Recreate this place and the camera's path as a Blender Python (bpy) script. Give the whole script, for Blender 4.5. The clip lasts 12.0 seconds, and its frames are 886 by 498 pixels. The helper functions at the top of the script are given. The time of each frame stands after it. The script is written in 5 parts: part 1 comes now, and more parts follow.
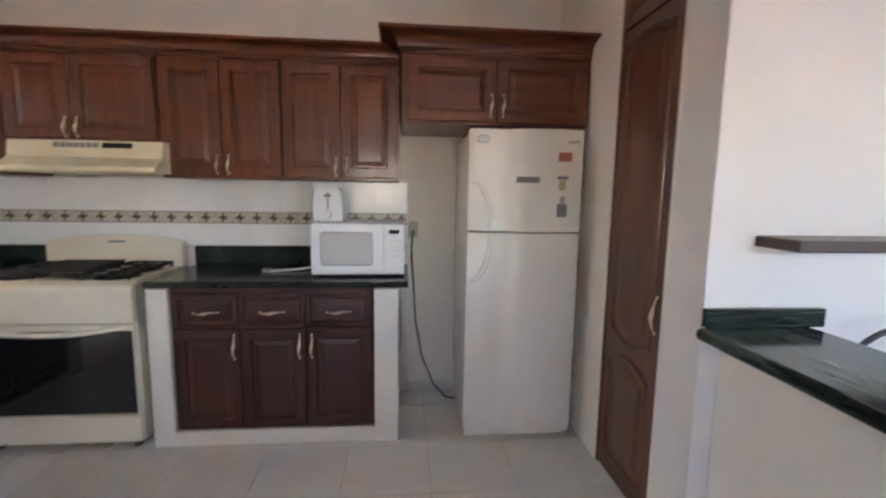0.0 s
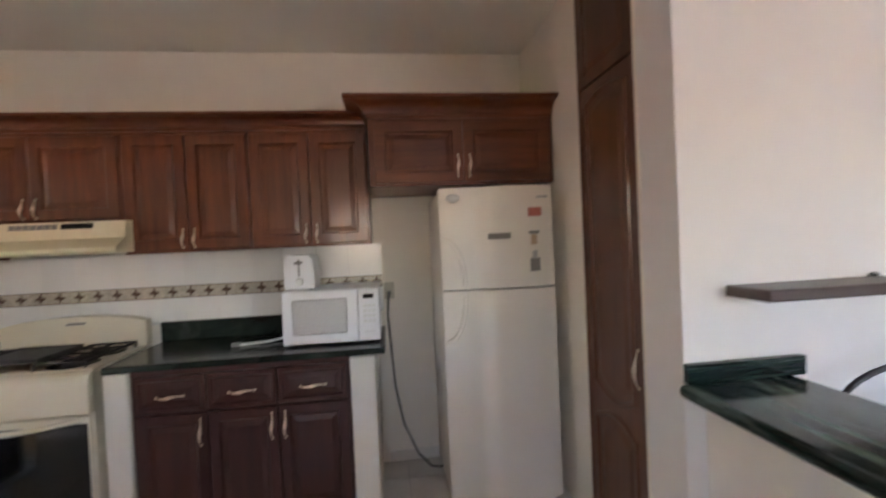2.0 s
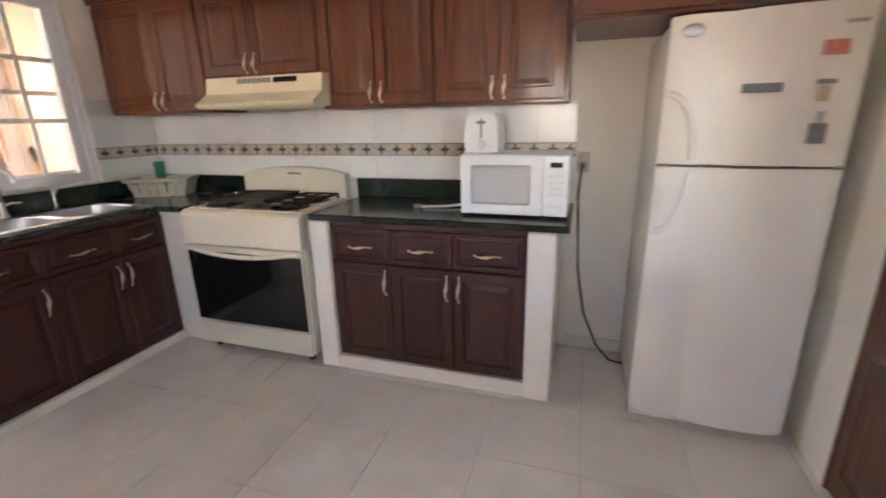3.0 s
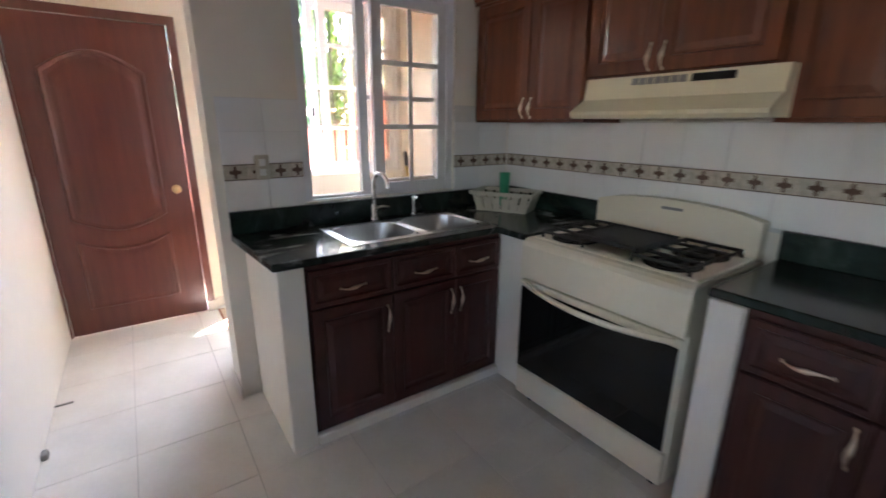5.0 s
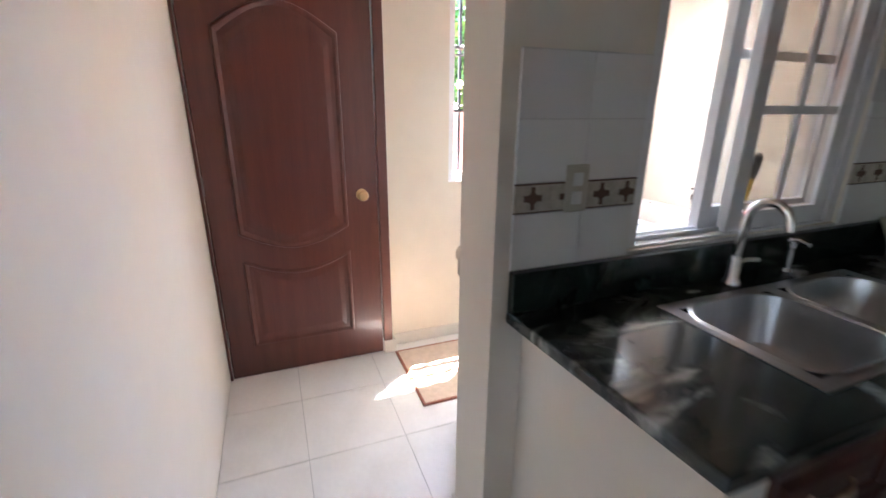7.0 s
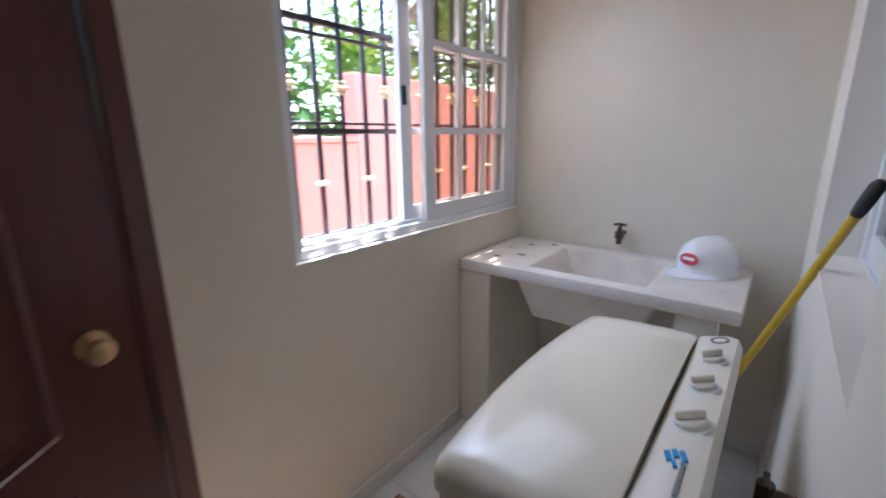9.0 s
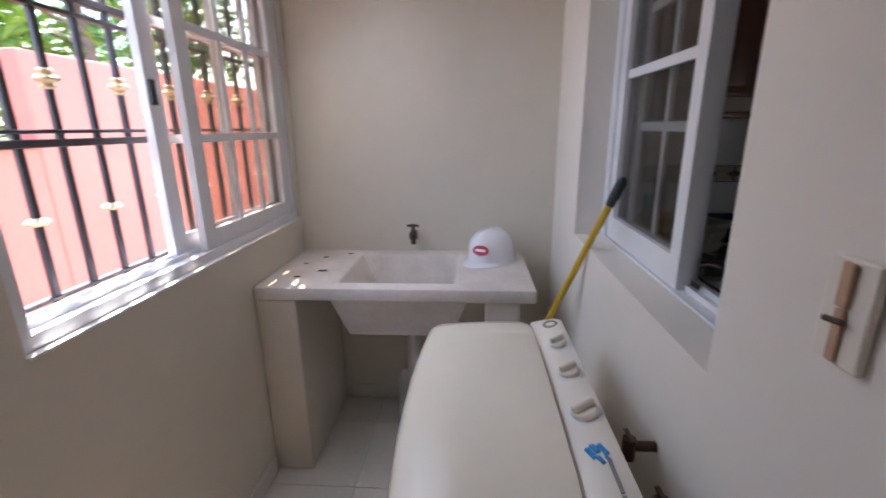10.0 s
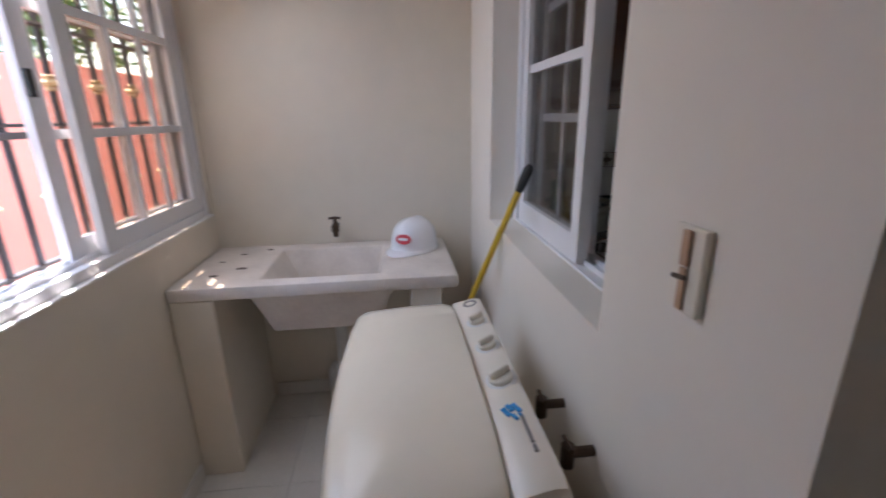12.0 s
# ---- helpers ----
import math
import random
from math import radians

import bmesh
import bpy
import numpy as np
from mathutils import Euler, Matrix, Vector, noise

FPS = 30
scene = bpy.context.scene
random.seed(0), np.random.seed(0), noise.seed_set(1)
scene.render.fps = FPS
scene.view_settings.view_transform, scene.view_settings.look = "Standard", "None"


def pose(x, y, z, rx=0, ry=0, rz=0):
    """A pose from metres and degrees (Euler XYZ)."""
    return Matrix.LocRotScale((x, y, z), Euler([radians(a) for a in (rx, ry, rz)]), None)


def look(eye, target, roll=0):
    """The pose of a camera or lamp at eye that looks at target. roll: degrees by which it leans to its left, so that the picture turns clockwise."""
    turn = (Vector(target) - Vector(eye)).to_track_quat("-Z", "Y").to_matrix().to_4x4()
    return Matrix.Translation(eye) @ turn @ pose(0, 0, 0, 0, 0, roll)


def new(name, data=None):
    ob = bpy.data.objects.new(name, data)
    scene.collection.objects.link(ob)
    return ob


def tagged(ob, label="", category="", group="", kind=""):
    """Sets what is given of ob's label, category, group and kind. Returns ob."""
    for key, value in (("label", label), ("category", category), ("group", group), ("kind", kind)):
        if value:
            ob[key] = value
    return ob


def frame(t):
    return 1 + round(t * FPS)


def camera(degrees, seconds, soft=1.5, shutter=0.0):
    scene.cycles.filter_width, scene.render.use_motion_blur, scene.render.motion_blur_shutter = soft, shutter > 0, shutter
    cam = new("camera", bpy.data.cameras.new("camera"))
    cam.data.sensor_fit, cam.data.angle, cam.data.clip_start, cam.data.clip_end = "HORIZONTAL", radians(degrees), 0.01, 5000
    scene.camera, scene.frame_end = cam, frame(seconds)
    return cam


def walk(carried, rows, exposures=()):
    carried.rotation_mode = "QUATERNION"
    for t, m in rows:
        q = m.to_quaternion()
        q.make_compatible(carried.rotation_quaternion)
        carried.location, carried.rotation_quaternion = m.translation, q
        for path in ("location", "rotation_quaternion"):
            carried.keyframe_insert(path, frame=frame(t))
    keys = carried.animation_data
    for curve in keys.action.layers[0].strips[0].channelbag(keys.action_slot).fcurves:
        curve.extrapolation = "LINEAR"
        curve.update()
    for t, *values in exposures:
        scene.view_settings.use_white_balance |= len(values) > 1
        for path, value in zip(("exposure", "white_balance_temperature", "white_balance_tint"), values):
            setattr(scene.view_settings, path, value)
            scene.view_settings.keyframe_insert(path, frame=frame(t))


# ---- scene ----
cam = camera(90.9, 12.0, soft=1.6, shutter=0.5)
PATH = [
    (0, (0.063, 0.042, 1.378), (0.239, 2.017, 1.122), 0.9),
    (0.5, (0.094, 0.033, 1.409), (0.504, 1.989, 1.331), -1.1),
    (1, (0.123, 0.033, 1.454), (0.622, 1.97, 1.492), -1.6),
    (1.5, (0.135, 0.03, 1.466), (0.593, 1.976, 1.535), -2.1),
    (2, (0.119, 0.079, 1.439), (0.373, 2.062, 1.401), -2.6),
    (2.5, (0.176, 0.233, 1.378), (0.001, 2.193, 1.022), -2.7),
    (3, (0.122, 0.394, 1.363), (-0.467, 2.22, 0.799), -1.2),
    (3.5, (-0.033, 0.579, 1.383), (-0.834, 2.31, 0.781), -0.7),
    (3.7, (-0.085, 0.643, 1.394), (-1.044, 2.3, 0.816), -1.6),
    (5.3, (-0.812, 0.816, 1.427), (-2.443, 1.83, 0.868), 0.6),
    (5.5, (-0.922, 0.795, 1.416), (-2.587, 1.751, 0.857), 0.4),
    (6, (-1.281, 0.762, 1.402), (-3.051, 1.495, 0.829), 0.6),
    (6.5, (-1.636, 0.691, 1.413), (-3.436, 1.329, 0.817), 0.9),
    (7, (-2.027, 0.616, 1.413), (-3.799, 1.306, 0.792), 0.4),
    (7.2, (-2.166, 0.623, 1.388), (-3.932, 1.32, 0.76), 0.2),
    (8.8, (-3.172, 0.785, 1.362), (-4.475, 2.209, 0.837), 0.0),
    (9, (-3.263, 0.840, 1.368), (-4.450, 2.370, 0.868), -0.6),
    (9.5, (-3.431, 0.905, 1.406), (-4.096, 2.716, 0.876), 2.1),
    (10, (-3.539, 0.877, 1.413), (-3.671, 2.8, 0.878), -0.7),
    (10.5, (-3.567, 0.834, 1.417), (-3.518, 2.758, 0.873), 0.1),
    (11, (-3.548, 0.82, 1.423), (-3.627, 2.742, 0.872), -1.5),
    (11.5, (-3.545, 0.817, 1.425), (-3.616, 2.737, 0.869), -2.4),
    (12, (-3.525, 0.825, 1.42), (-3.322, 2.728, 0.838), -1.0),
]
EXPOSURES = [(0.0, 6.4, 6550, 19), (0.5, 6.45, 6550, 18), (1.0, 6.25, 6550, 17), (1.5, 6.2, 6750, 18), (2.0, 6.15, 7050, 20), (2.5, 6.45, 7250, 22), (3.0, 6.75, 6950, 22),
             (3.5, 6.5, 6850, 20), (5.5, 5.6, 6100, 14), (6.5, 5.4, 6100, 14), (7.2, 5.3, 6100, 14), (8.8, 3.35, 5600, 12), (9.5, 3.12, 5800, 15), (10.5, 2.95, 6050, 18), (12.0, 2.97, 6050, 17)]
walk(cam, [(t, look(eye, target, roll)) for t, eye, target, roll in PATH], EXPOSURES)

# ---- world and lights ----
SUN_TRAVEL = Vector((0.33, -0.42, -1.15)).normalized()
world = bpy.data.worlds.new("daylight")
scene.world = world
world.use_nodes = True
wn = world.node_tree.nodes
sky = wn.new("ShaderNodeTexSky")
sky.sky_type = "NISHITA"
sky.sun_disc = False
sky.sun_elevation = math.asin(-SUN_TRAVEL.z)
sky.sun_rotation = math.atan2(-SUN_TRAVEL.x, -SUN_TRAVEL.y)
wn["Background"].inputs["Strength"].default_value = 0.15
world.node_tree.links.new(sky.outputs["Color"], wn["Background"].inputs["Color"])

sun_data = bpy.data.lights.new("sun", "SUN")
sun_data.energy, sun_data.angle, sun_data.color = 4.5, radians(0.6), (1.0, 0.95, 0.88)
sun = new("sun", sun_data)
sun.matrix_world = look((-20, 20, 40), Vector((-20, 20, 40)) + SUN_TRAVEL)


def window_fill(name, eye, toward, width, height, watts, colour=(1.0, 1.0, 1.0), spread=180):
    """An area lamp added in a window's opening to strengthen its sky light."""
    data = bpy.data.lights.new(name, "AREA")
    data.shape, data.size, data.size_y = "RECTANGLE", width, height
    data.energy, data.color = watts, colour
    ob = new(name, data)
    data.spread = radians(spread)
    ob.matrix_world = look(eye, toward)
    return ob


window_fill("dining_window_fill", (2.35, -1.86, 1.45), (2.35, 0.0, 1.3), 0.8, 0.95, 0.10, (0.95, 0.93, 1.0))
window_fill("kitchen_window_fill", (-0.3, -1.86, 1.55), (-0.3, 0.0, 1.5), 0.8, 0.85, 0.05, (1.0, 0.84, 0.74))
window_fill("laundry_window_fill", (-4.50, 2.2, 1.78), (-3.6, 2.15, 0.55), 1.2, 1.2, 0.95, (0.86, 0.93, 1.0), 130)


# ---- materials ----
def shader(name, base, rough=0.5, metal=0.0, vary=0.0, scale=6.0, bump=0.0, bump_scale=80.0, second=None, coat=0.0,
           stretch=(1, 1, 1), piece=0.0, rough_vary=0.0):
    """A painted, moulded or natural surface: two scales of colour change, fine relief, uneven gloss."""
    mat = bpy.data.materials.new(name)
    mat.use_nodes = True
    nt = mat.node_tree
    n, l = nt.nodes, nt.links
    bsdf = n["Principled BSDF"]
    bsdf.inputs["Roughness"].default_value = rough
    bsdf.inputs["Metallic"].default_value = metal
    bsdf.inputs["Coat Weight"].default_value = coat
    bsdf.inputs["Coat Roughness"].default_value = 0.12
    geo = n.new("ShaderNodeNewGeometry")
    mapping = n.new("ShaderNodeMapping")
    mapping.inputs["Scale"].default_value = stretch
    l.new(geo.outputs["Position"], mapping.inputs["Vector"])
    big = n.new("ShaderNodeTexNoise")
    big.inputs["Scale"].default_value = scale
    big.inputs["Detail"].default_value = 5
    l.new(mapping.outputs["Vector"], big.inputs["Vector"])
    fine = n.new("ShaderNodeTexNoise")
    fine.inputs["Scale"].default_value = scale * 9
    fine.inputs["Detail"].default_value = 4
    l.new(mapping.outputs["Vector"], fine.inputs["Vector"])
    add = n.new("ShaderNodeMath")
    add.operation = "MULTIPLY_ADD"
    add.inputs[1].default_value = 0.4
    l.new(fine.outputs["Fac"], add.inputs[0])
    l.new(big.outputs["Fac"], add.inputs[2])
    ramp = n.new("ShaderNodeValToRGB")
    dark = second or tuple(c * (1 - vary) for c in base)
    light = base if second else tuple(min(1, c * (1 + vary * 0.6)) for c in base)
    ramp.color_ramp.elements[0].position, ramp.color_ramp.elements[1].position = 0.35, 1.05
    ramp.color_ramp.elements[0].color, ramp.color_ramp.elements[1].color = (*dark, 1), (*light, 1)
    l.new(add.outputs[0], ramp.inputs["Fac"])
    out = ramp.outputs["Color"]
    if piece:
        info = n.new("ShaderNodeObjectInfo")
        hsv = n.new("ShaderNodeHueSaturation")
        rng = n.new("ShaderNodeMapRange")
        rng.inputs["To Min"].default_value, rng.inputs["To Max"].default_value = 1 - piece, 1 + piece
        l.new(info.outputs["Random"], rng.inputs["Value"])
        l.new(rng.outputs["Result"], hsv.inputs["Value"])
        l.new(out, hsv.inputs["Color"])
        out = hsv.outputs["Color"]
    l.new(out, bsdf.inputs["Base Color"])
    if rough_vary:
        rr = n.new("ShaderNodeMapRange")
        rr.inputs["To Min"].default_value, rr.inputs["To Max"].default_value = rough - rough_vary, rough + rough_vary
        l.new(big.outputs["Fac"], rr.inputs["Value"])
        l.new(rr.outputs["Result"], bsdf.inputs["Roughness"])
    if bump:
        tex = n.new("ShaderNodeTexNoise")
        tex.inputs["Scale"].default_value = bump_scale
        tex.inputs["Detail"].default_value = 3
        l.new(mapping.outputs["Vector"], tex.inputs["Vector"])
        b = n.new("ShaderNodeBump")
        b.inputs["Strength"].default_value = bump
        b.inputs["Distance"].default_value = 0.004
        l.new(tex.outputs["Fac"], b.inputs["Height"])
        l.new(b.outputs["Normal"], bsdf.inputs["Normal"])
    return mat


def wood(name, dark, light, along, rough=0.36, coat=0.3):
    """Stained wood with grain along one axis."""
    stretch = [22, 22, 22]
    stretch["xyz".index(along)] = 1.6
    mat = shader(name, light, rough, second=dark, scale=1.0, stretch=stretch, bump=0.05, bump_scale=5.0, coat=coat, rough_vary=0.06)
    return mat


def marble(name, ground, mid, vein, stretch, rough=0.12, scale=3.0, stops=(0.40, 0.56, 0.72), warp=0.9, vein_width=0.0):
    mat = bpy.data.materials.new(name)
    mat.use_nodes = True
    nt = mat.node_tree
    n, l = nt.nodes, nt.links
    bsdf = n["Principled BSDF"]
    geo = n.new("ShaderNodeNewGeometry")
    mapping = n.new("ShaderNodeMapping")
    mapping.inputs["Scale"].default_value = stretch
    mapping.inputs["Rotation"].default_value = (0.1, 0.15, 0.25)
    l.new(geo.outputs["Position"], mapping.inputs["Vector"])
    tex = n.new("ShaderNodeTexNoise")
    tex.inputs["Scale"].default_value = scale
    tex.inputs["Detail"].default_value = 9
    tex.inputs["Roughness"].default_value = 0.62
    tex.inputs["Distortion"].default_value = warp
    l.new(mapping.outputs["Vector"], tex.inputs["Vector"])
    ramp = n.new("ShaderNodeValToRGB")
    e = ramp.color_ramp.elements
    e[0].position, e[0].color = stops[0], (*ground, 1)
    e[1].position, e[1].color = stops[2], (*vein, 1)
    m = e.new(stops[1])
    m.color = (*mid, 1)
    l.new(tex.outputs["Fac"], ramp.inputs["Fac"])
    colour = ramp.outputs["Color"]
    if vein_width:
        # thin pale veins along the level lines of a second noise, broken up by a third
        lines = n.new("ShaderNodeTexNoise")
        lines.inputs["Scale"].default_value = 1.1
        lines.inputs["Detail"].default_value = 5
        lines.inputs["Distortion"].default_value = 1.1
        l.new(mapping.outputs["Vector"], lines.inputs["Vector"])
        gap = n.new("ShaderNodeMath")
        gap.operation = "SUBTRACT"
        gap.inputs[1].default_value = 0.52
        l.new(lines.outputs["Fac"], gap.inputs[0])
        away = n.new("ShaderNodeMath")
        away.operation = "ABSOLUTE"
        l.new(gap.outputs[0], away.inputs[0])
        level = n.new("ShaderNodeMapRange")
        level.interpolation_type = "SMOOTHSTEP"
        level.inputs["From Min"].default_value, level.inputs["From Max"].default_value = 0.0, vein_width
        level.inputs["To Min"].default_value, level.inputs["To Max"].default_value = 0.8, 0.0
        l.new(away.outputs[0], level.inputs["Value"])
        patches = n.new("ShaderNodeMapRange")
        patches.inputs["From Min"].default_value, patches.inputs["From Max"].default_value = 0.45, 0.62
        l.new(tex.outputs["Fac"], patches.inputs["Value"])
        strength = n.new("ShaderNodeMath")
        strength.operation = "MULTIPLY"
        l.new(level.outputs[0], strength.inputs[0])
        l.new(patches.outputs["Result"], strength.inputs[1])
        veined = n.new("ShaderNodeMix")
        veined.data_type = "RGBA"
        veined.inputs["B"].default_value = (0.42, 0.43, 0.41, 1)
        l.new(strength.outputs[0], veined.inputs["Factor"])
        l.new(colour, veined.inputs["A"])
        colour = veined.outputs["Result"]
    l.new(colour, bsdf.inputs["Base Color"])
    bsdf.inputs["Roughness"].default_value = rough
    return mat


def glass(name, tint, gloss=0.06):
    """A clear or smoked pane: light passes straight through, tinted, with a faint mirror image."""
    mat = bpy.data.materials.new(name)
    mat.use_nodes = True
    nt = mat.node_tree
    n, l = nt.nodes, nt.links
    n.remove(n["Principled BSDF"])
    tr = n.new("ShaderNodeBsdfTransparent")
    tr.inputs["Color"].default_value = (*tint, 1)
    gl = n.new("ShaderNodeBsdfGlossy")
    gl.inputs["Roughness"].default_value = 0.02
    lw = n.new("ShaderNodeLayerWeight")
    lw.inputs["Blend"].default_value = 0.5
    power = n.new("ShaderNodeMath")
    power.operation = "POWER"
    power.inputs[1].default_value = 4.0
    l.new(lw.outputs["Facing"], power.inputs[0])
    fr = n.new("ShaderNodeMath")
    fr.operation = "MULTIPLY_ADD"
    fr.inputs[1].default_value, fr.inputs[2].default_value = 0.5, gloss * 0.5
    l.new(power.outputs[0], fr.inputs[0])
    mix = n.new("ShaderNodeMixShader")
    l.new(fr.outputs[0], mix.inputs["Fac"])
    l.new(tr.outputs["BSDF"], mix.inputs[1])
    l.new(gl.outputs["BSDF"], mix.inputs[2])
    l.new(mix.outputs["Shader"], n["Material Output"].inputs["Surface"])
    return mat


def motif_tile(name):
    """Glazed border tile: mottled beige with a brown cross of leaves printed in the middle."""
    mat = shader(name, (0.62, 0.55, 0.46), 0.25, second=(0.34, 0.31, 0.26), scale=40, piece=0.08)
    nt = mat.node_tree
    n, l = nt.nodes, nt.links
    bsdf = n["Principled BSDF"]
    old = bsdf.inputs["Base Color"].links[0].from_socket
    co = n.new("ShaderNodeTexCoord")
    sep = n.new("ShaderNodeSeparateXYZ")
    l.new(co.outputs["Object"], sep.inputs["Vector"])

    def math_node(op, a, b):
        node = n.new("ShaderNodeMath")
        node.operation = op
        for k, v in enumerate((a, b)):
            if isinstance(v, (int, float)):
                node.inputs[k].default_value = v
            elif v is not None:
                l.new(v, node.inputs[k])
        return node.outputs[0]

    ax = math_node("ABSOLUTE", sep.outputs["X"], None)
    az = math_node("ABSOLUTE", sep.outputs["Z"], None)
    up = math_node("MULTIPLY", math_node("LESS_THAN", ax, 0.006), math_node("LESS_THAN", az, 0.029))
    across = math_node("MULTIPLY", math_node("LESS_THAN", az, 0.008), math_node("LESS_THAN", ax, 0.026))
    blob = math_node("LESS_THAN", math_node("ADD", math_node("MULTIPLY", ax, ax), math_node("MULTIPLY", az, az)), 0.00022)
    line = math_node("GREATER_THAN", az, 0.0335)
    mask = math_node("MAXIMUM", math_node("MAXIMUM", up, across), math_node("MAXIMUM", blob, line))
    mix = n.new("ShaderNodeMix")
    mix.data_type = "RGBA"
    l.new(mask, mix.inputs["Factor"])
    l.new(old, mix.inputs["A"])
    mix.inputs["B"].default_value = (0.13, 0.085, 0.065, 1)
    l.new(mix.outputs["Result"], bsdf.inputs["Base Color"])
    return mat


M_WALL = shader("cream_wall_paint", (0.80, 0.74, 0.655), 0.75, vary=0.05, scale=1.3, bump=0.10, bump_scale=60)
M_WHITE_WALL = shader("white_wall_paint", (0.82, 0.79, 0.77), 0.75, vary=0.04, scale=1.3, bump=0.10, bump_scale=60)
M_LAUNDRY = shader("pale_laundry_paint", (0.71, 0.645, 0.54), 0.7, vary=0.08, scale=1.1, bump=0.14, bump_scale=45)
M_CEIL = shader("ceiling_paint", (0.85, 0.82, 0.74), 0.85, vary=0.05, scale=1.0, bump=0.1, bump_scale=40)
M_BASE = shader("baseboard_tile", (0.70, 0.66, 0.60), 0.35, vary=0.08, scale=5)
M_FLOOR = shader("floor_tile", (0.77, 0.735, 0.68), 0.30, second=(0.64, 0.605, 0.55), scale=5.0, piece=0.02, rough_vary=0.05)
M_GROUT = shader("floor_grout", (0.47, 0.44, 0.40), 0.85, vary=0.2, scale=10)
M_TILE = shader("white_wall_tile", (0.80, 0.79, 0.78), 0.16, vary=0.03, scale=5, piece=0.02)
M_TGROUT = shader("wall_grout", (0.66, 0.64, 0.62), 0.8, vary=0.1, scale=10)
M_MOTIF = motif_tile("border_tile")
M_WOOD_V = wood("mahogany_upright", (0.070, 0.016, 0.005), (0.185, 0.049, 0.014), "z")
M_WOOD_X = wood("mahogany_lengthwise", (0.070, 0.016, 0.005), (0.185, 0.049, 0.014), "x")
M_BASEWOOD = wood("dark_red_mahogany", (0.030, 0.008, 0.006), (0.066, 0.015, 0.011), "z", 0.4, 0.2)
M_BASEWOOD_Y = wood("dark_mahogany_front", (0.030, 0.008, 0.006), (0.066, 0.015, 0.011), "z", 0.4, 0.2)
M_PANTRY = wood("pantry_mahogany", (0.060, 0.020, 0.009), (0.15, 0.052, 0.024), "z", 0.4)
M_DOOR = wood("door_mahogany", (0.075, 0.020, 0.014), (0.125, 0.034, 0.023), "z", 0.36)
M_SHELF = wood("dark_shelf_wood", (0.045, 0.028, 0.024), (0.095, 0.060, 0.050), "x", 0.5)
M_BRASS = shader("worn_brass", (0.62, 0.42, 0.22), 0.32, 1.0, vary=0.2, scale=30)
M_NICKEL = shader("brushed_handle_metal", (0.70, 0.58, 0.46), 0.36, 1.0, vary=0.15, scale=40)
M_MARBLE = marble("dark_green_marble", (0.011, 0.015, 0.014), (0.028, 0.036, 0.033), (0.15, 0.17, 0.155), (2.2, 1.2, 2.0), rough=0.16, stops=(0.38, 0.55, 0.80), warp=0.8, vein_width=0.04)
M_MARBLE_PLAIN = marble("plain_green_marble", (0.008, 0.014, 0.012), (0.017, 0.027, 0.023), (0.06, 0.085, 0.072), (1.4, 2.6, 2.0), rough=0.18, stops=(0.36, 0.58, 0.86), warp=0.6)
M_BAR = marble("green_veined_marble", (0.005, 0.012, 0.010), (0.013, 0.030, 0.025), (0.13, 0.17, 0.145), (11.0, 0.55, 5.0), scale=2.4, stops=(0.40, 0.51, 0.66), warp=0.25)
M_BAR_X = marble("green_streaked_marble", (0.005, 0.012, 0.010), (0.016, 0.032, 0.027), (0.13, 0.17, 0.145), (0.7, 5.0, 12.0), scale=2.6, stops=(0.40, 0.51, 0.66), warp=0.25)
M_STEEL = shader("stainless_steel", (0.46, 0.46, 0.46), 0.30, 1.0, vary=0.12, scale=8, stretch=(1, 12, 1))
M_CHROME = shader("chrome", (0.8, 0.8, 0.8), 0.08, 1.0)
M_FRIDGE = shader("fridge_enamel", (0.78, 0.73, 0.66), 0.30, vary=0.04, scale=3, bump=0.05, bump_scale=220, coat=0.2)
M_ENAMEL = shader("aged_cream_enamel", (0.76, 0.69, 0.545), 0.28, vary=0.06, scale=4, coat=0.25)
M_HOOD = shader("cream_hood_enamel", (0.74, 0.66, 0.47), 0.38, vary=0.05, scale=4)
M_WHITE = shader("white_plastic", (0.80, 0.80, 0.82), 0.35, vary=0.03, scale=5)
M_WASHER = shader("cream_washer_plastic", (0.80, 0.725, 0.59), 0.18, vary=0.05, scale=3, coat=0.3, rough_vary=0.06)
M_WPANEL = shader("washer_panel_plastic", (0.80, 0.735, 0.63), 0.3, vary=0.04, scale=5)
M_BLACK = shader("black_enamel", (0.012, 0.012, 0.013), 0.25, vary=0.2, scale=20)
M_IRON = shader("cast_iron", (0.018, 0.017, 0.016), 0.6, vary=0.3, scale=40, bump=0.2, bump_scale=150)
M_OVENGLASS = shader("black_oven_glass", (0.006, 0.007, 0.007), 0.06, vary=0.1, scale=5)
M_GREY = shader("grey_window_mesh", (0.52, 0.51, 0.51), 0.5, vary=0.1, scale=80)
M_DARKGREY = shader("dark_rubber", (0.03, 0.03, 0.03), 0.6, vary=0.2, scale=20)
M_ALU = shader("white_aluminium", (0.78, 0.78, 0.80), 0.35, vary=0.04, scale=6)
M_SCREEN = glass("insect_screen", (0.78, 0.77, 0.76), 0.0)
M_PANE = glass("smoked_pane", (0.86, 0.81, 0.75))
M_RED_WALL = shader("salmon_red_wall", (0.66, 0.25, 0.195), 0.85, vary=0.10, scale=1.6, bump=0.2, bump_scale=40)
M_BAR_IRON = shader("dark_iron_bar", (0.06, 0.055, 0.058), 0.45, 0.4, vary=0.2, scale=30)
M_GOLD = shader("gilt_collar", (0.72, 0.57, 0.34), 0.45, 0.3, vary=0.2, scale=40)
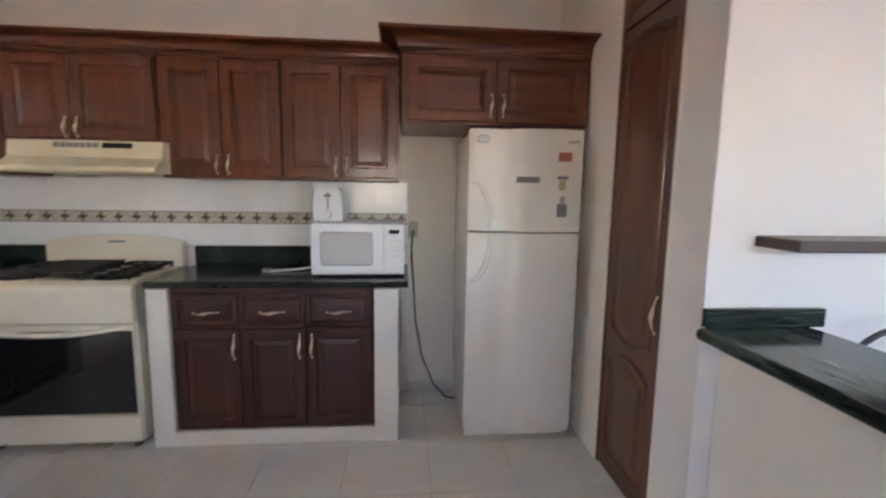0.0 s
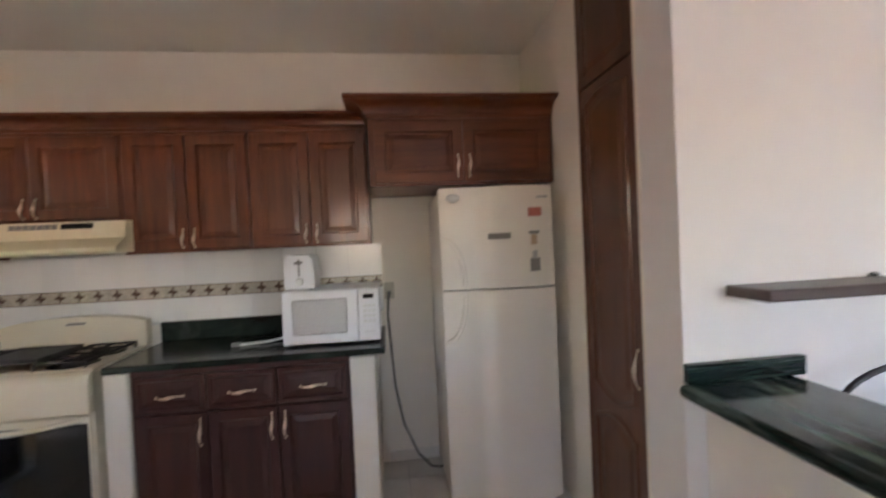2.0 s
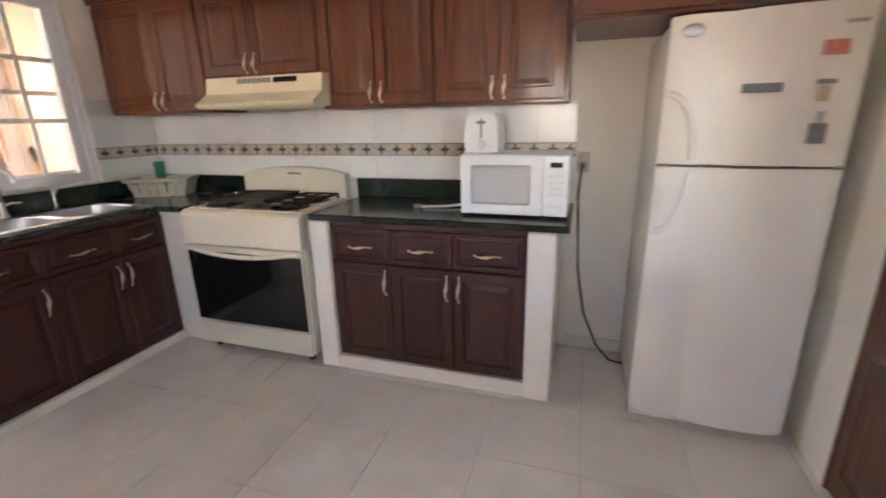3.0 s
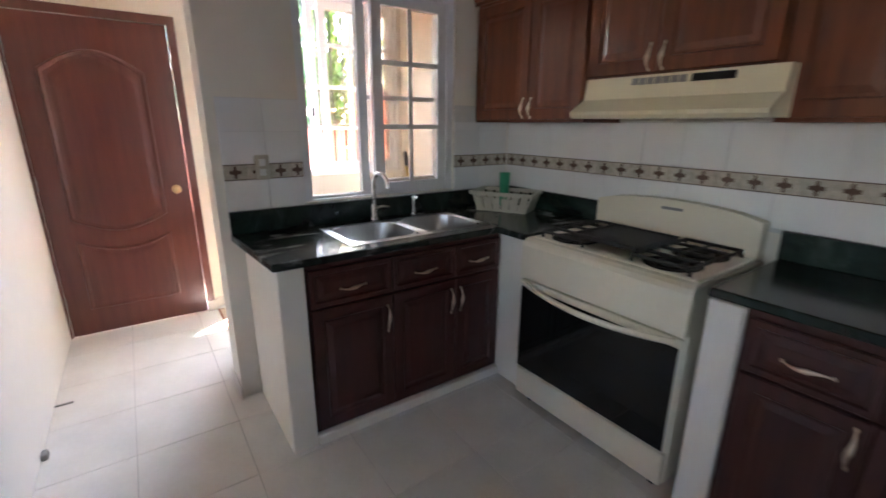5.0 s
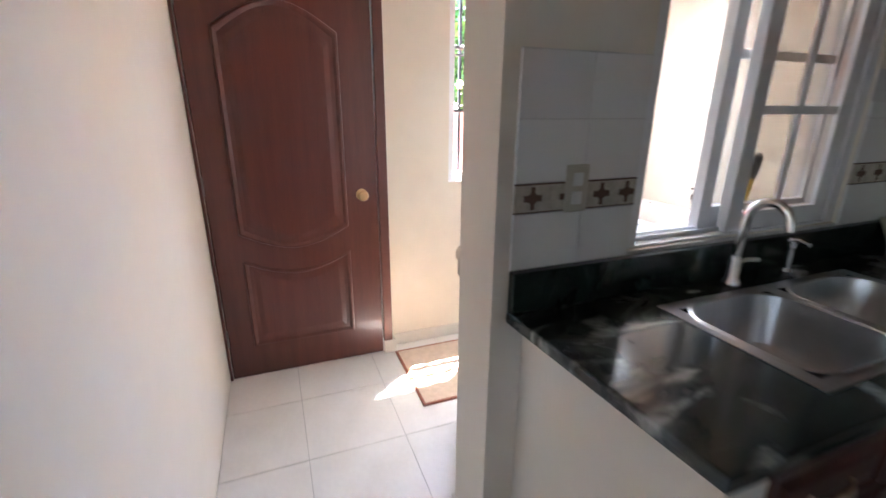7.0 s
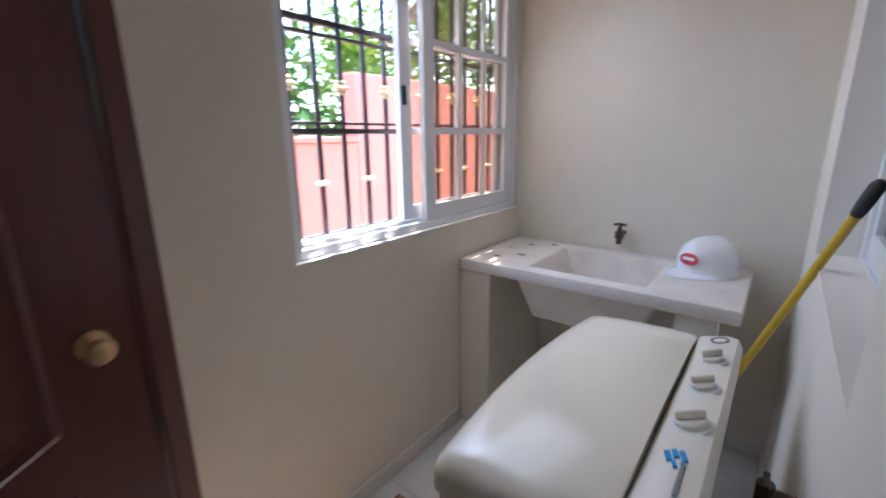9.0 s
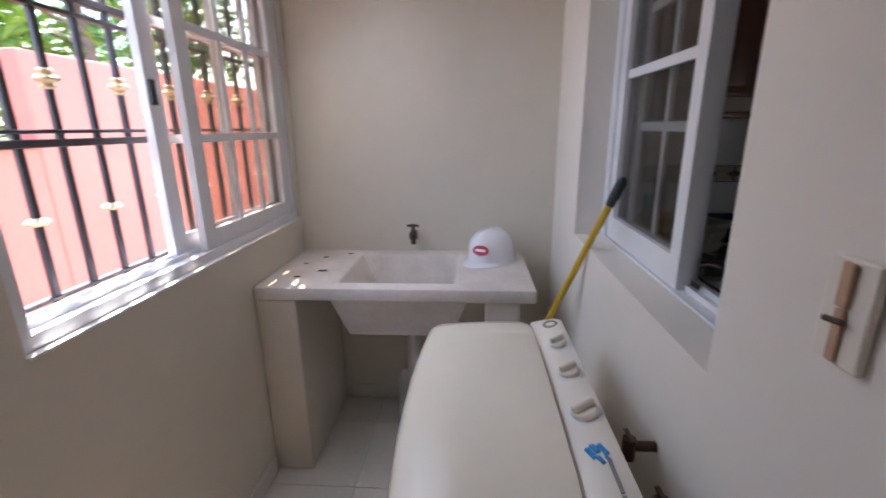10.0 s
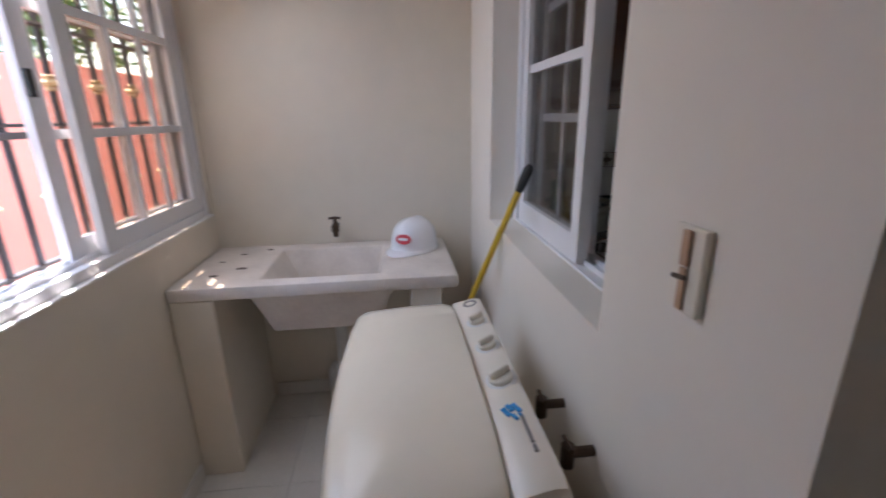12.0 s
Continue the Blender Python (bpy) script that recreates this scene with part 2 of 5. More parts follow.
M_CONCRETE = shader("cast_concrete", (0.80, 0.73, 0.66), 0.75, second=(0.60, 0.53, 0.47), scale=7, bump=0.25, bump_scale=120)
M_PVC = shader("white_pvc", (0.72, 0.72, 0.70), 0.4, vary=0.06, scale=8)
M_TAP = shader("old_brass_tap", (0.09, 0.06, 0.042), 0.45, 0.8, vary=0.3, scale=40)
M_HELMET = shader("white_hard_plastic", (0.84, 0.84, 0.86), 0.25, vary=0.03, scale=8, coat=0.3)
M_RED = shader("red_print", (0.55, 0.035, 0.05), 0.4)
M_PINK = shader("faded_red_print", (0.55, 0.17, 0.13), 0.5, vary=0.3, scale=60)
M_BLUE = shader("blue_print", (0.03, 0.28, 0.62), 0.4, vary=0.15, scale=60)
M_YELLOW = shader("yellow_painted_pole", (0.62, 0.40, 0.03), 0.45, vary=0.12, scale=25)
M_GREEN = shader("green_plastic", (0.03, 0.30, 0.17), 0.35, vary=0.05, scale=20)
M_RACK = shader("beige_rack_plastic", (0.50, 0.465, 0.38), 0.45, vary=0.08, scale=20)
M_MAT = shader("beige_bath_mat", (0.62, 0.48, 0.36), 0.95, vary=0.15, scale=30, bump=0.6, bump_scale=300)
M_MATEDGE = shader("red_brown_binding", (0.28, 0.10, 0.06), 0.9, vary=0.15, scale=40)
M_PIN = shader("clothes_peg_wood", (0.52, 0.33, 0.21), 0.6, vary=0.2, scale=60)
M_LEAF = shader("leaf", (0.13, 0.30, 0.05), 0.5, second=(0.035, 0.11, 0.025), scale=3)
M_LEAF2 = shader("pale_leaf", (0.30, 0.42, 0.05), 0.5, second=(0.10, 0.22, 0.03), scale=3)
M_BARK = shader("bark", (0.20, 0.15, 0.11), 0.9, vary=0.35, scale=8, bump=0.5, bump_scale=30)
M_EARTH = shader("bare_earth", (0.24, 0.19, 0.14), 0.95, vary=0.25, scale=1.5, bump=0.4, bump_scale=20)
M_DINING = shader("pale_blue_grey_paint", (0.72, 0.75, 0.80), 0.75, vary=0.03, scale=1.2, bump=0.08, bump_scale=60)
M_TAN = shader("tan_print", (0.50, 0.36, 0.24), 0.5)
M_PRINTGREY = shader("grey_print", (0.22, 0.21, 0.20), 0.5)


# ---- building helpers ----
def thing(name, label, category, at=(0, 0, 0), group="", kind=""):
    ob = new(name)
    ob.location = at
    ob.empty_display_size = 0.1
    return tagged(ob, label, category, group, kind)


def link_mesh(name, bm, material, smooth=False):
    me = bpy.data.meshes.new(name)
    bmesh.ops.recalc_face_normals(bm, faces=bm.faces)
    if smooth:
        for face in bm.faces:
            face.smooth = True
    bm.to_mesh(me)
    bm.free()
    me.materials.append(material)
    ob = new(name, me)
    if smooth:
        me.set_sharp_from_angle(angle=radians(38))
    return ob


def part(name, bm, material, parent, label="", smooth=False):
    """Links a bmesh given in world metres as one mesh under a thing or a part."""
    ob = link_mesh(name, bm, material, smooth)
    ob.parent = parent
    if parent.parent is None:
        ob.matrix_parent_inverse = Matrix.Translation(-parent.location)
    return tagged(ob, label)


def solid(name, bm, material, label, category, kind="", group="", smooth=False):
    return tagged(link_mesh(name, bm, material, smooth), label, category, group, kind)


def box(x0, x1, y0, y1, z0, z1, bevel=0.0, bm=None, segments=2):
    bm = bm or bmesh.new()
    made = bmesh.ops.create_cube(bm, size=1)["verts"]
    for v in made:
        v.co = Vector((x0 + (v.co.x + 0.5) * (x1 - x0), y0 + (v.co.y + 0.5) * (y1 - y0), z0 + (v.co.z + 0.5) * (z1 - z0)))
    if bevel:
        edges = list({e for v in made for e in v.link_edges})
        bmesh.ops.bevel(bm, geom=edges, offset=bevel, segments=segments, profile=0.5, affect="EDGES")
    return bm


def cells(us, vs, filled, w0, w1, axes="xzy", bm=None):
    """A slab between w0 and w1, cut from a grid of cells; filled(u, v) tells which cells are solid."""
    bm = bm or bmesh.new()
    order = [axes.index(a) for a in "xyz"]
    on = {(i, j): filled((us[i] + us[i + 1]) / 2, (vs[j] + vs[j + 1]) / 2) for i in range(len(us) - 1) for j in range(len(vs) - 1)}
    cache = {}

    def vert(i, j, w):
        key = (i, j, w)
        if key not in cache:
            p = (us[i], vs[j], w)
            cache[key] = bm.verts.new([p[k] for k in order])
        return cache[key]

    for (i, j), solid_cell in on.items():
        if not solid_cell:
            continue
        for w in (w0, w1):
            bm.faces.new([vert(i, j, w), vert(i + 1, j, w), vert(i + 1, j + 1, w), vert(i, j + 1, w)])
        for di, dj, a, b in ((-1, 0, (i, j), (i, j + 1)), (1, 0, (i + 1, j), (i + 1, j + 1)), (0, -1, (i, j), (i + 1, j)), (0, 1, (i, j + 1), (i + 1, j + 1))):
            if not on.get((i + di, j + dj)):
                bm.faces.new([vert(*a, w0), vert(*b, w0), vert(*b, w1), vert(*a, w1)])
    return bm


def tube(points, radius, segments=10, bm=None, radii=None):
    """A round bar along points."""
    bm = bm or bmesh.new()
    pts = [Vector(p) for p in points]
    rings = []
    for k, p in enumerate(pts):
        d = (pts[min(k + 1, len(pts) - 1)] - pts[max(k - 1, 0)]).normalized()
        side = d.cross((0, 0, 1))
        if side.length < 1e-3:
            side = d.cross((0, 1, 0))
        side.normalize()
        up = side.cross(d)
        r = radii[k] if radii else radius
        rings.append([bm.verts.new(p + r * (math.cos(a) * side + math.sin(a) * up)) for a in (2 * math.pi * j / segments for j in range(segments))])
    for a, b in zip(rings, rings[1:]):
        for j in range(segments):
            bm.faces.new([a[j], a[(j + 1) % segments], b[(j + 1) % segments], b[j]])
    bm.faces.new(rings[0])
    bm.faces.new(rings[-1])
    return bm


def lathe(profile, centre, axis="z", segments=24, bm=None, stretch=(1, 1)):
    """Turns (radius, height) pairs round an axis through centre."""
    bm = bm or bmesh.new()
    c = Vector(centre)
    rings = []
    for r, h in profile:
        ring = []
        for j in range(segments):
            a = 2 * math.pi * j / segments
            u, v = r * math.cos(a) * stretch[0], r * math.sin(a) * stretch[1]
            ring.append(bm.verts.new(c + Vector({"z": (u, v, h), "y": (u, h, v), "x": (h, u, v)}[axis])))
        rings.append(ring)
    for a, b in zip(rings, rings[1:]):
        for j in range(segments):
            bm.faces.new([a[j], a[(j + 1) % segments], b[(j + 1) % segments], b[j]])
    bm.faces.new(rings[0])
    bm.faces.new(rings[-1])
    return bm


def prism(outline, w0, w1, axes="xzy", bm=None):
    """An outline of (u, v) pairs, drawn out from w0 to w1."""
    bm = bm or bmesh.new()
    order = [axes.index(a) for a in "xyz"]
    ends = [[bm.verts.new([(u, v, w)[k] for k in order]) for u, v in outline] for w in (w0, w1)]
    n = len(outline)
    bm.faces.new(ends[0])
    bm.faces.new(ends[1])
    for j in range(n):
        bm.faces.new([ends[0][j], ends[0][(j + 1) % n], ends[1][(j + 1) % n], ends[1][j]])
    return bm


def arch_outline(x0, x1, z0, z1, top=0.0, bottom=0.0, inset=0.0, n=14):
    """A panel's outline whose head and foot may bow outwards at the middle."""
    x0, x1, z0, z1 = x0 + inset, x1 - inset, z0 + inset, z1 - inset
    pts = []
    for k in range(n + 1):
        u = k / n
        pts.append((x0 + (x1 - x0) * u, z0 - bottom * math.sin(math.pi * u) ** 1.0))
    for k in range(n + 1):
        u = 1 - k / n
        pts.append((x0 + (x1 - x0) * u, z1 + top * math.sin(math.pi * u) ** 1.0))
    return pts


def terrace(outlines, depths, bm=None):
    """Nested outlines in the xz plane, each at its depth along -y, skinned into one moulding."""
    bm = bm or bmesh.new()
    rings = [[bm.verts.new((u, -d, v)) for u, v in line] for line, d in zip(outlines, depths)]
    for a, b in zip(rings, rings[1:]):
        n = len(a)
        for j in range(n):
            bm.faces.new([a[j], a[(j + 1) % n], b[(j + 1) % n], b[j]])
    bm.faces.new(rings[-1])
    return bm


def panel_front(x0, x1, z0, z1, thick=0.02, rail=0.05):
    """A cabinet door or drawer front with a moulded frame and a raised field, facing -y, back at y = 0."""
    steps = [(0, 0.0), (0, thick - 0.004), (0.004, thick), (rail, thick), (rail + 0.006, thick - 0.008), (rail + 0.016, thick - 0.008),
             (rail + 0.036, thick - 0.001), (rail + 0.040, thick)]
    w = min(x1 - x0, z1 - z0)
    steps = [(i, d) for i, d in steps if i < w / 2 - 0.004]
    rect = lambda i: [(x0 + i, z0 + i), (x1 - i, z0 + i), (x1 - i, z1 - i), (x0 + i, z1 - i)]
    bm = terrace([rect(i) for i, _ in steps], [d for _, d in steps])
    bm.faces.new([v for v in bm.verts if abs(v.co.y) < 1e-6])
    return bm


def bow_handle(at, length, upright, bm=None):
    """A twisted bow handle on a front that faces -y."""
    pts, radii = [], []
    for k in range(13):
        u = k / 12 * 2 - 1
        off = 0.018 * (1 - u * u) + 0.004
        side = 0.004 * math.sin(u * math.pi)
        pts.append(Vector((side, -off, u * length / 2)) if upright else Vector((u * length / 2, -off, side)))
        radii.append(0.0026 + 0.0075 * (1 - abs(u)) ** 1.6)
    bm = tube([Vector(at) + p for p in pts], 0.005, 8, bm, radii)
    for s in (-1, 1):
        end = Vector(at) + (Vector((0, 0, s * length / 2)) if upright else Vector((s * length / 2, 0, 0)))
        box(end.x - 0.005, end.x + 0.005, end.y - 0.007, end.y + 0.001, end.z - 0.006, end.z + 0.006, 0.002, bm, 1)
    return bm


def placed(bm, m):
    bm.transform(m)
    return bm


# ---- the shell ----
N, W, WL, E = 2.96, -2.945, -3.155, 1.065
H = 2.67
LW, LW2 = -4.32, -4.375
CORR = 0.285
SOUTH = -1.9


def wall(name, axes, us, vs, holes, w0, w1, material, label):
    def filled(u, v):
        return not any(a < u < b and c < v < d for a, b, c, d in holes)
    us = sorted({*us, *(x for h in holes for x in h[:2] if us[0] < x < us[-1])})
    vs = sorted({*vs, *(x for h in holes for x in h[2:] if vs[0] < x < vs[-1])})
    return solid(name, cells(us, vs, filled, w0, w1, axes), material, label, "wall", "structure")


floor = solid("floor", box(-4.53, 4.4, SOUTH - 0.15, 4.15, -0.12, -0.004), M_GROUT, "pale grey ceramic tile floor with thin grout joints", "floor", "structure")
# runs past the west wall as an unseen eave that trims the sun
solid("ceiling", box(-4.66, 4.4, SOUTH - 0.15, 4.15, H, H + 0.14), M_CEIL, "plain cream painted ceiling with an added outside eave", "ceiling", "structure")
wall_north = wall("wall_north", "xzy", [-3.06, 1.93], [-0.1, H], [], N, N + 0.15, M_WALL, "cream painted kitchen wall, tiled above the counters")
wall("wall_laundry_north", "xzy", [-4.525, -3.06], [-0.1, H], [], 2.94, N + 0.15, M_LAUNDRY, "pale painted end wall of the laundry")
WIN_K = (1.535, 2.50, 1.022, 2.14)
wall_west = wall("wall_west", "yzx", [CORR, 2.94], [-0.1, H], [(CORR, 1.11, -0.2, 2.25), WIN_K], WL, W, M_WALL, "cream wall between kitchen and laundry with a window opening")
wall("wall_corridor_south", "xzy", [-4.47, -1.7], [-0.1, H], [], CORR - 0.15, CORR, M_WALL, "plain cream passage wall with scuffs")
wall("wall_kitchen_return", "yzx", [SOUTH, CORR - 0.15], [-0.1, H], [], -1.85, -1.7, M_WALL, "plain cream wall")
WIN_L = (1.56, 2.925, 1.0, 2.42)
DOOR_W = (0.30, 1.17, -0.2, 2.085)
wall("wall_laundry_west", "yzx", [1.19, 2.94], [-0.1, H], [WIN_L], LW2 - 0.15, LW2, M_LAUNDRY, "pale painted outer wall with a barred window")
wall("wall_passage_end", "yzx", [CORR - 0.15, 1.19], [-0.1, H], [DOOR_W], LW - 0.205, LW, M_LAUNDRY, "pale painted wall round the passage door")
PANTRY = (1.62, 2.10, -0.2, 2.63)
wall("wall_east", "yzx", [1.60, N], [-0.1, H], [PANTRY], E, E + 0.13, M_WALL, "cream wall beside the refrigerator with a built-in pantry")
solid("wall_pier", prism([(1.0, 1.302), (1.93, 1.302), (1.93, 1.438), (1.195, 1.438), (1.195, 1.598), (E, 1.598)], -0.1, H, "xyz"), M_WHITE_WALL, "white wall end above the bar counter with a splayed corner", "wall", "structure")
wall("wall_pantry_back", "yzx", [1.44, N], [-0.1, H], [], 1.80, 1.93, M_WHITE_WALL, "white wall behind the pantry")
wall("wall_dining_east", "yzx", [SOUTH, 4.0], [-0.1, H], [(2.17, 3.1, -0.2, 2.05)], 3.3, 3.45, M_DINING, "pale blue-grey dining room wall")
wall("wall_dining_north", "xzy", [1.80, 4.4], [-0.1, H], [], 4.0, 4.15, M_DINING, "pale blue-grey dining room wall")
wall("wall_dining_west", "yzx", [N + 0.15, 4.0], [-0.1, H], [], 1.80, 1.93, M_DINING, "pale blue-grey dining room wall")
wall("wall_room_beyond", "yzx", [SOUTH, 4.0], [-0.1, H], [(0.9, 2.3, 0.9, 2.1)], 4.25, 4.4, M_DINING, "pale wall of the room beyond")
wall("wall_south", "xzy", [-1.85, 4.4], [-0.1, H], [(-0.75, 0.15, 1.1, 2.0), (1.9, 2.8, 0.95, 1.95)], SOUTH - 0.15, SOUTH, M_WALL, "cream wall with two windows")
solid("wall_bar", box(1.07, 1.24, -0.9, 1.302, -0.1, 0.93), M_WALL, "cream half wall that carries the bar counter", "wall", "structure")


def baseboard(name, x0, x1, y0, y1):
    solid(name, box(x0, x1, y0, y1, 0.0, 0.075, 0.003, None, 1), M_BASE, "pale ceramic skirting", "baseboard", "structure")


baseboard("baseboard_north", 0.08, E, N - 0.012, N)
baseboard("baseboard_laundry_north", -4.20, WL, 2.928, 2.94)
baseboard("baseboard_laundry_west", LW2, LW2 + 0.012, 1.205, 2.38)
baseboard("baseboard_wall_end", WL - 0.01, W + 0.03, 1.098, 1.11)
baseboard("baseboard_laundry_east", WL - 0.012, WL, 1.11, 2.928)


# ---- kitchen: counters and their supports ----
def support(name, x0, x1, y0, y1, z1=0.865):
    solid(name, box(x0, x1, y0, y1, 0.0, z1, 0.006), M_WALL, "cream plastered masonry support under the counter", "counter support", "structure")


support("trim_counter_pier_right", -0.098, 0.03, 2.335, N)
support("trim_counter_pier_middle", -1.262, -1.152, 2.345, N)
support("trim_counter_plinth", -1.152, -0.098, 2.345, N - 0.02, 0.082)
support("trim_sink_pier_end", W, -2.352, 1.207, 1.318)
support("trim_sink_pier_corner", -2.40, -2.165, 2.405, N)
support("trim_sink_plinth", W, -2.345, 1.318, 2.405, 0.05)

counter = thing("countertop", "dark green marble countertop with a low backsplash", "countertop", (-0.6, 2.7, 0.865), "marble counters")
part("slab", box(-1.272, 0.085, 2.355, N - 0.004, 0.866, 0.90, 0.007), M_MARBLE_PLAIN, counter)
part("backsplash", box(-1.272, 0.045, N - 0.03, N - 0.004, 0.9005, 1.018, 0.003), M_MARBLE_PLAIN, counter)

sink_top = thing("countertop", "dark green veined marble countertop cut out for the sink", "countertop", (-2.6, 2.0, 0.865), "marble counters")
HOLE = (-2.802, -2.432, 1.565, 2.355)
xs = [W + 0.004, HOLE[0], HOLE[1], -2.338, -2.14]
ys = [1.150, HOLE[2], HOLE[3], 2.36, N - 0.004]
bm = cells(xs, ys, lambda x, y: (x < -2.338 or y > 2.36) and not (HOLE[0] < x < HOLE[1] and HOLE[2] < y < HOLE[3]), 0.866, 0.90, "xyz")
bmesh.ops.recalc_face_normals(bm, faces=bm.faces)
bmesh.ops.bevel(bm, geom=[e for e in bm.edges if len(e.link_faces) == 2 and e.calc_face_angle(0) > 1], offset=0.006, segments=2, profile=0.5, affect="EDGES")
for v in bm.verts:
    if v.co.y < 1.2:
        v.co.y += 0.040 * (v.co.x - W) / 0.6
part("slab", bm, M_MARBLE, sink_top)
part("backsplash", box(W + 0.004, W + 0.03, 1.154, N - 0.032, 0.9005, 1.012, 0.003), M_MARBLE_PLAIN, sink_top)
part("backsplash", box(W + 0.004, -2.14, N - 0.03, N - 0.004, 0.9005, 1.018, 0.003), M_MARBLE_PLAIN, sink_top)

bar = thing("bar_counter", "green veined marble bar top with a short backsplash", "bar counter", (1.15, 0.3, 0.93), "marble counters")
part("slab", box(0.972, 1.365, -0.95, 1.298, 0.931, 0.972, 0.018, None, 4), M_BAR, bar)
part("backsplash", box(0.995, 1.395, 1.274, 1.299, 0.9725, 1.032, 0.003), M_BAR_X, bar)


# ---- kitchen: cabinets ----
def front(kind, x0, x1, z0, z1, m, parent, material, handle=None, rail=0.05):
    """A door or drawer with its handle, drawn in the cabinet's own plane."""
    ob = part(kind, placed(panel_front(x0 + 0.002, x1 - 0.002, z0 + 0.002, z1 - 0.002, 0.02, rail), m), material, parent)
    if handle:
        hx, hz, length, upright = handle
        part("handle", placed(bow_handle((hx, -0.019, hz), length, upright), m), M_NICKEL, ob, "bowed metal handle", True)
    return ob


# fronts on the north run face -y, those on the west run face +x
m_base = Matrix.Translation((0, 2.372, 0))
base = thing("base_cabinet", "dark red mahogany base cabinet with three drawers and three doors", "cabinet", (-0.62, 2.6, 0.055), "base cabinets")
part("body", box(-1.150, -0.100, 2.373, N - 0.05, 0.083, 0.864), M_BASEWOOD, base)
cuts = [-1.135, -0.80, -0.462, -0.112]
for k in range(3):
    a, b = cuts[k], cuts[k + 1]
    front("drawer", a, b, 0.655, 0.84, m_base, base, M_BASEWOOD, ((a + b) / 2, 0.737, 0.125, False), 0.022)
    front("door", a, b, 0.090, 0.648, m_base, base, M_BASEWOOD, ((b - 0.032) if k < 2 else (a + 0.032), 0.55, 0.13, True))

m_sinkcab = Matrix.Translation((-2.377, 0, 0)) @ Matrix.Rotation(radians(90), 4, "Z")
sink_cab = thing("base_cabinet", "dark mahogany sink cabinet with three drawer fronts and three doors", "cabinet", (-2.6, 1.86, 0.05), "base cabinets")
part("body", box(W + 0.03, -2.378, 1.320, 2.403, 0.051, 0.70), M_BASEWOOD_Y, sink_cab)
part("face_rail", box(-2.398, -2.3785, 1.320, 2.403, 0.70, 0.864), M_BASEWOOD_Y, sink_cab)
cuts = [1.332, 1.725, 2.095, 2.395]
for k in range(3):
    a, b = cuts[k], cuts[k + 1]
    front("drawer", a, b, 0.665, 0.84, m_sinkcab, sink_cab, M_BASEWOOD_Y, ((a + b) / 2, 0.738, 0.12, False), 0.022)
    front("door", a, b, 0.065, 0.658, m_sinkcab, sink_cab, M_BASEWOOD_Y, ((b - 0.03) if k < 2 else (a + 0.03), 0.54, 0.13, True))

UP = 2.655
m_upper = Matrix.Translation((0, UP, 0))


def upper(label, x0, x1, z0, doors, handles):
    cab = thing("wall_cabinet", label, "cabinet", ((x0 + x1) / 2, N - 0.15, z0), "upper wall cabinets")
    part("body", box(x0 + 0.001, x1 - 0.001, UP + 0.001, N - 0.003, z0, 2.125), M_WOOD_V, cab)
    for (a, b), hx in zip(zip(doors, doors[1:]), handles):
        front("door", a, b, z0 + 0.012, 2.085, m_upper, cab, M_WOOD_V, (hx, z0 + 0.075, 0.10, True) if hx is not None else None, 0.055)
    return cab


upper("mahogany wall cabinet with two raised-panel doors by the window", W + 0.03, -2.085, 1.44, [-2.90, -2.455, -2.095], [-2.485, -2.425])
upper("short mahogany wall cabinet above the range hood", -2.083, -1.292, 1.625, [-2.073, -1.735, -1.30], [-1.765, -1.705])
upper("mahogany wall cabinet with two tall raised-panel doors", -1.29, -0.632, 1.44, [-1.28, -0.958, -0.636], [-0.985, -0.925])
upper("mahogany wall cabinet with two tall raised-panel doors above the microwave", -0.63, 0.03, 1.44, [-0.626, -0.30, 0.02], [-0.33, -0.27])


def crown(name, x0, x1, y_front, z0, drop, out, label, y_back=N - 0.003, left=False):
    """A stepped and coved cornice along the top of the cabinets; its left end may turn the corner."""
    prof = [(0.0, z0), (-0.008, z0), (-0.008, z0 + 0.018), (-0.016, z0 + 0.022)]
    for k in range(7):
        a = k / 6 * math.pi / 2
        prof.append((-0.018 - (out - 0.026) * (1 - math.cos(a)), z0 + 0.026 + (drop - 0.044) * math.sin(a)))
    prof += [(-out, z0 + drop - 0.014), (-out, z0 + drop), (0.0, z0 + drop)]
    bm = bmesh.new()
    rings = [[bm.verts.new((x0 + (o if left else 0), y_front + o, z)) for o, z in prof], [bm.verts.new((x1, y_front + o, z)) for o, z in prof]]
    if left:
        rings.insert(0, [bm.verts.new((x0 + o, y_back, z)) for o, z in prof])
    n = len(prof)
    for a, b in zip(rings, rings[1:]):
        for j in range(n):
            bm.faces.new([a[j], a[(j + 1) % n], b[(j + 1) % n], b[j]])
    bm.faces.new(rings[0])
    bm.faces.new(rings[-1])
    solid(name, bm, M_WOOD_X, label, "cornice", "structure")


crown("trim_crown_long", W + 0.005, 0.03, UP, 2.105, 0.085, 0.085, "mahogany crown moulding along the wall cabinets")
FC = 2.43
fridge_cab = thing("wall_cabinet", "deep mahogany cabinet with two doors above the refrigerator", "cabinet", (0.56, N - 0.2, 1.74), "upper wall cabinets")
part("body", box(0.045, E - 0.004, FC + 0.001, N - 0.003, 1.74, 2.16), M_WOOD_V, fridge_cab)
m_fc = Matrix.Translation((0, FC, 0))
front("door", 0.075, 0.552, 1.752, 2.085, m_fc, fridge_cab, M_WOOD_X, (0.52, 1.84, 0.115, True), 0.055)
front("door", 0.552, 1.045, 1.752, 2.085, m_fc, fridge_cab, M_WOOD_X, (0.585, 1.84, 0.115, True), 0.055)
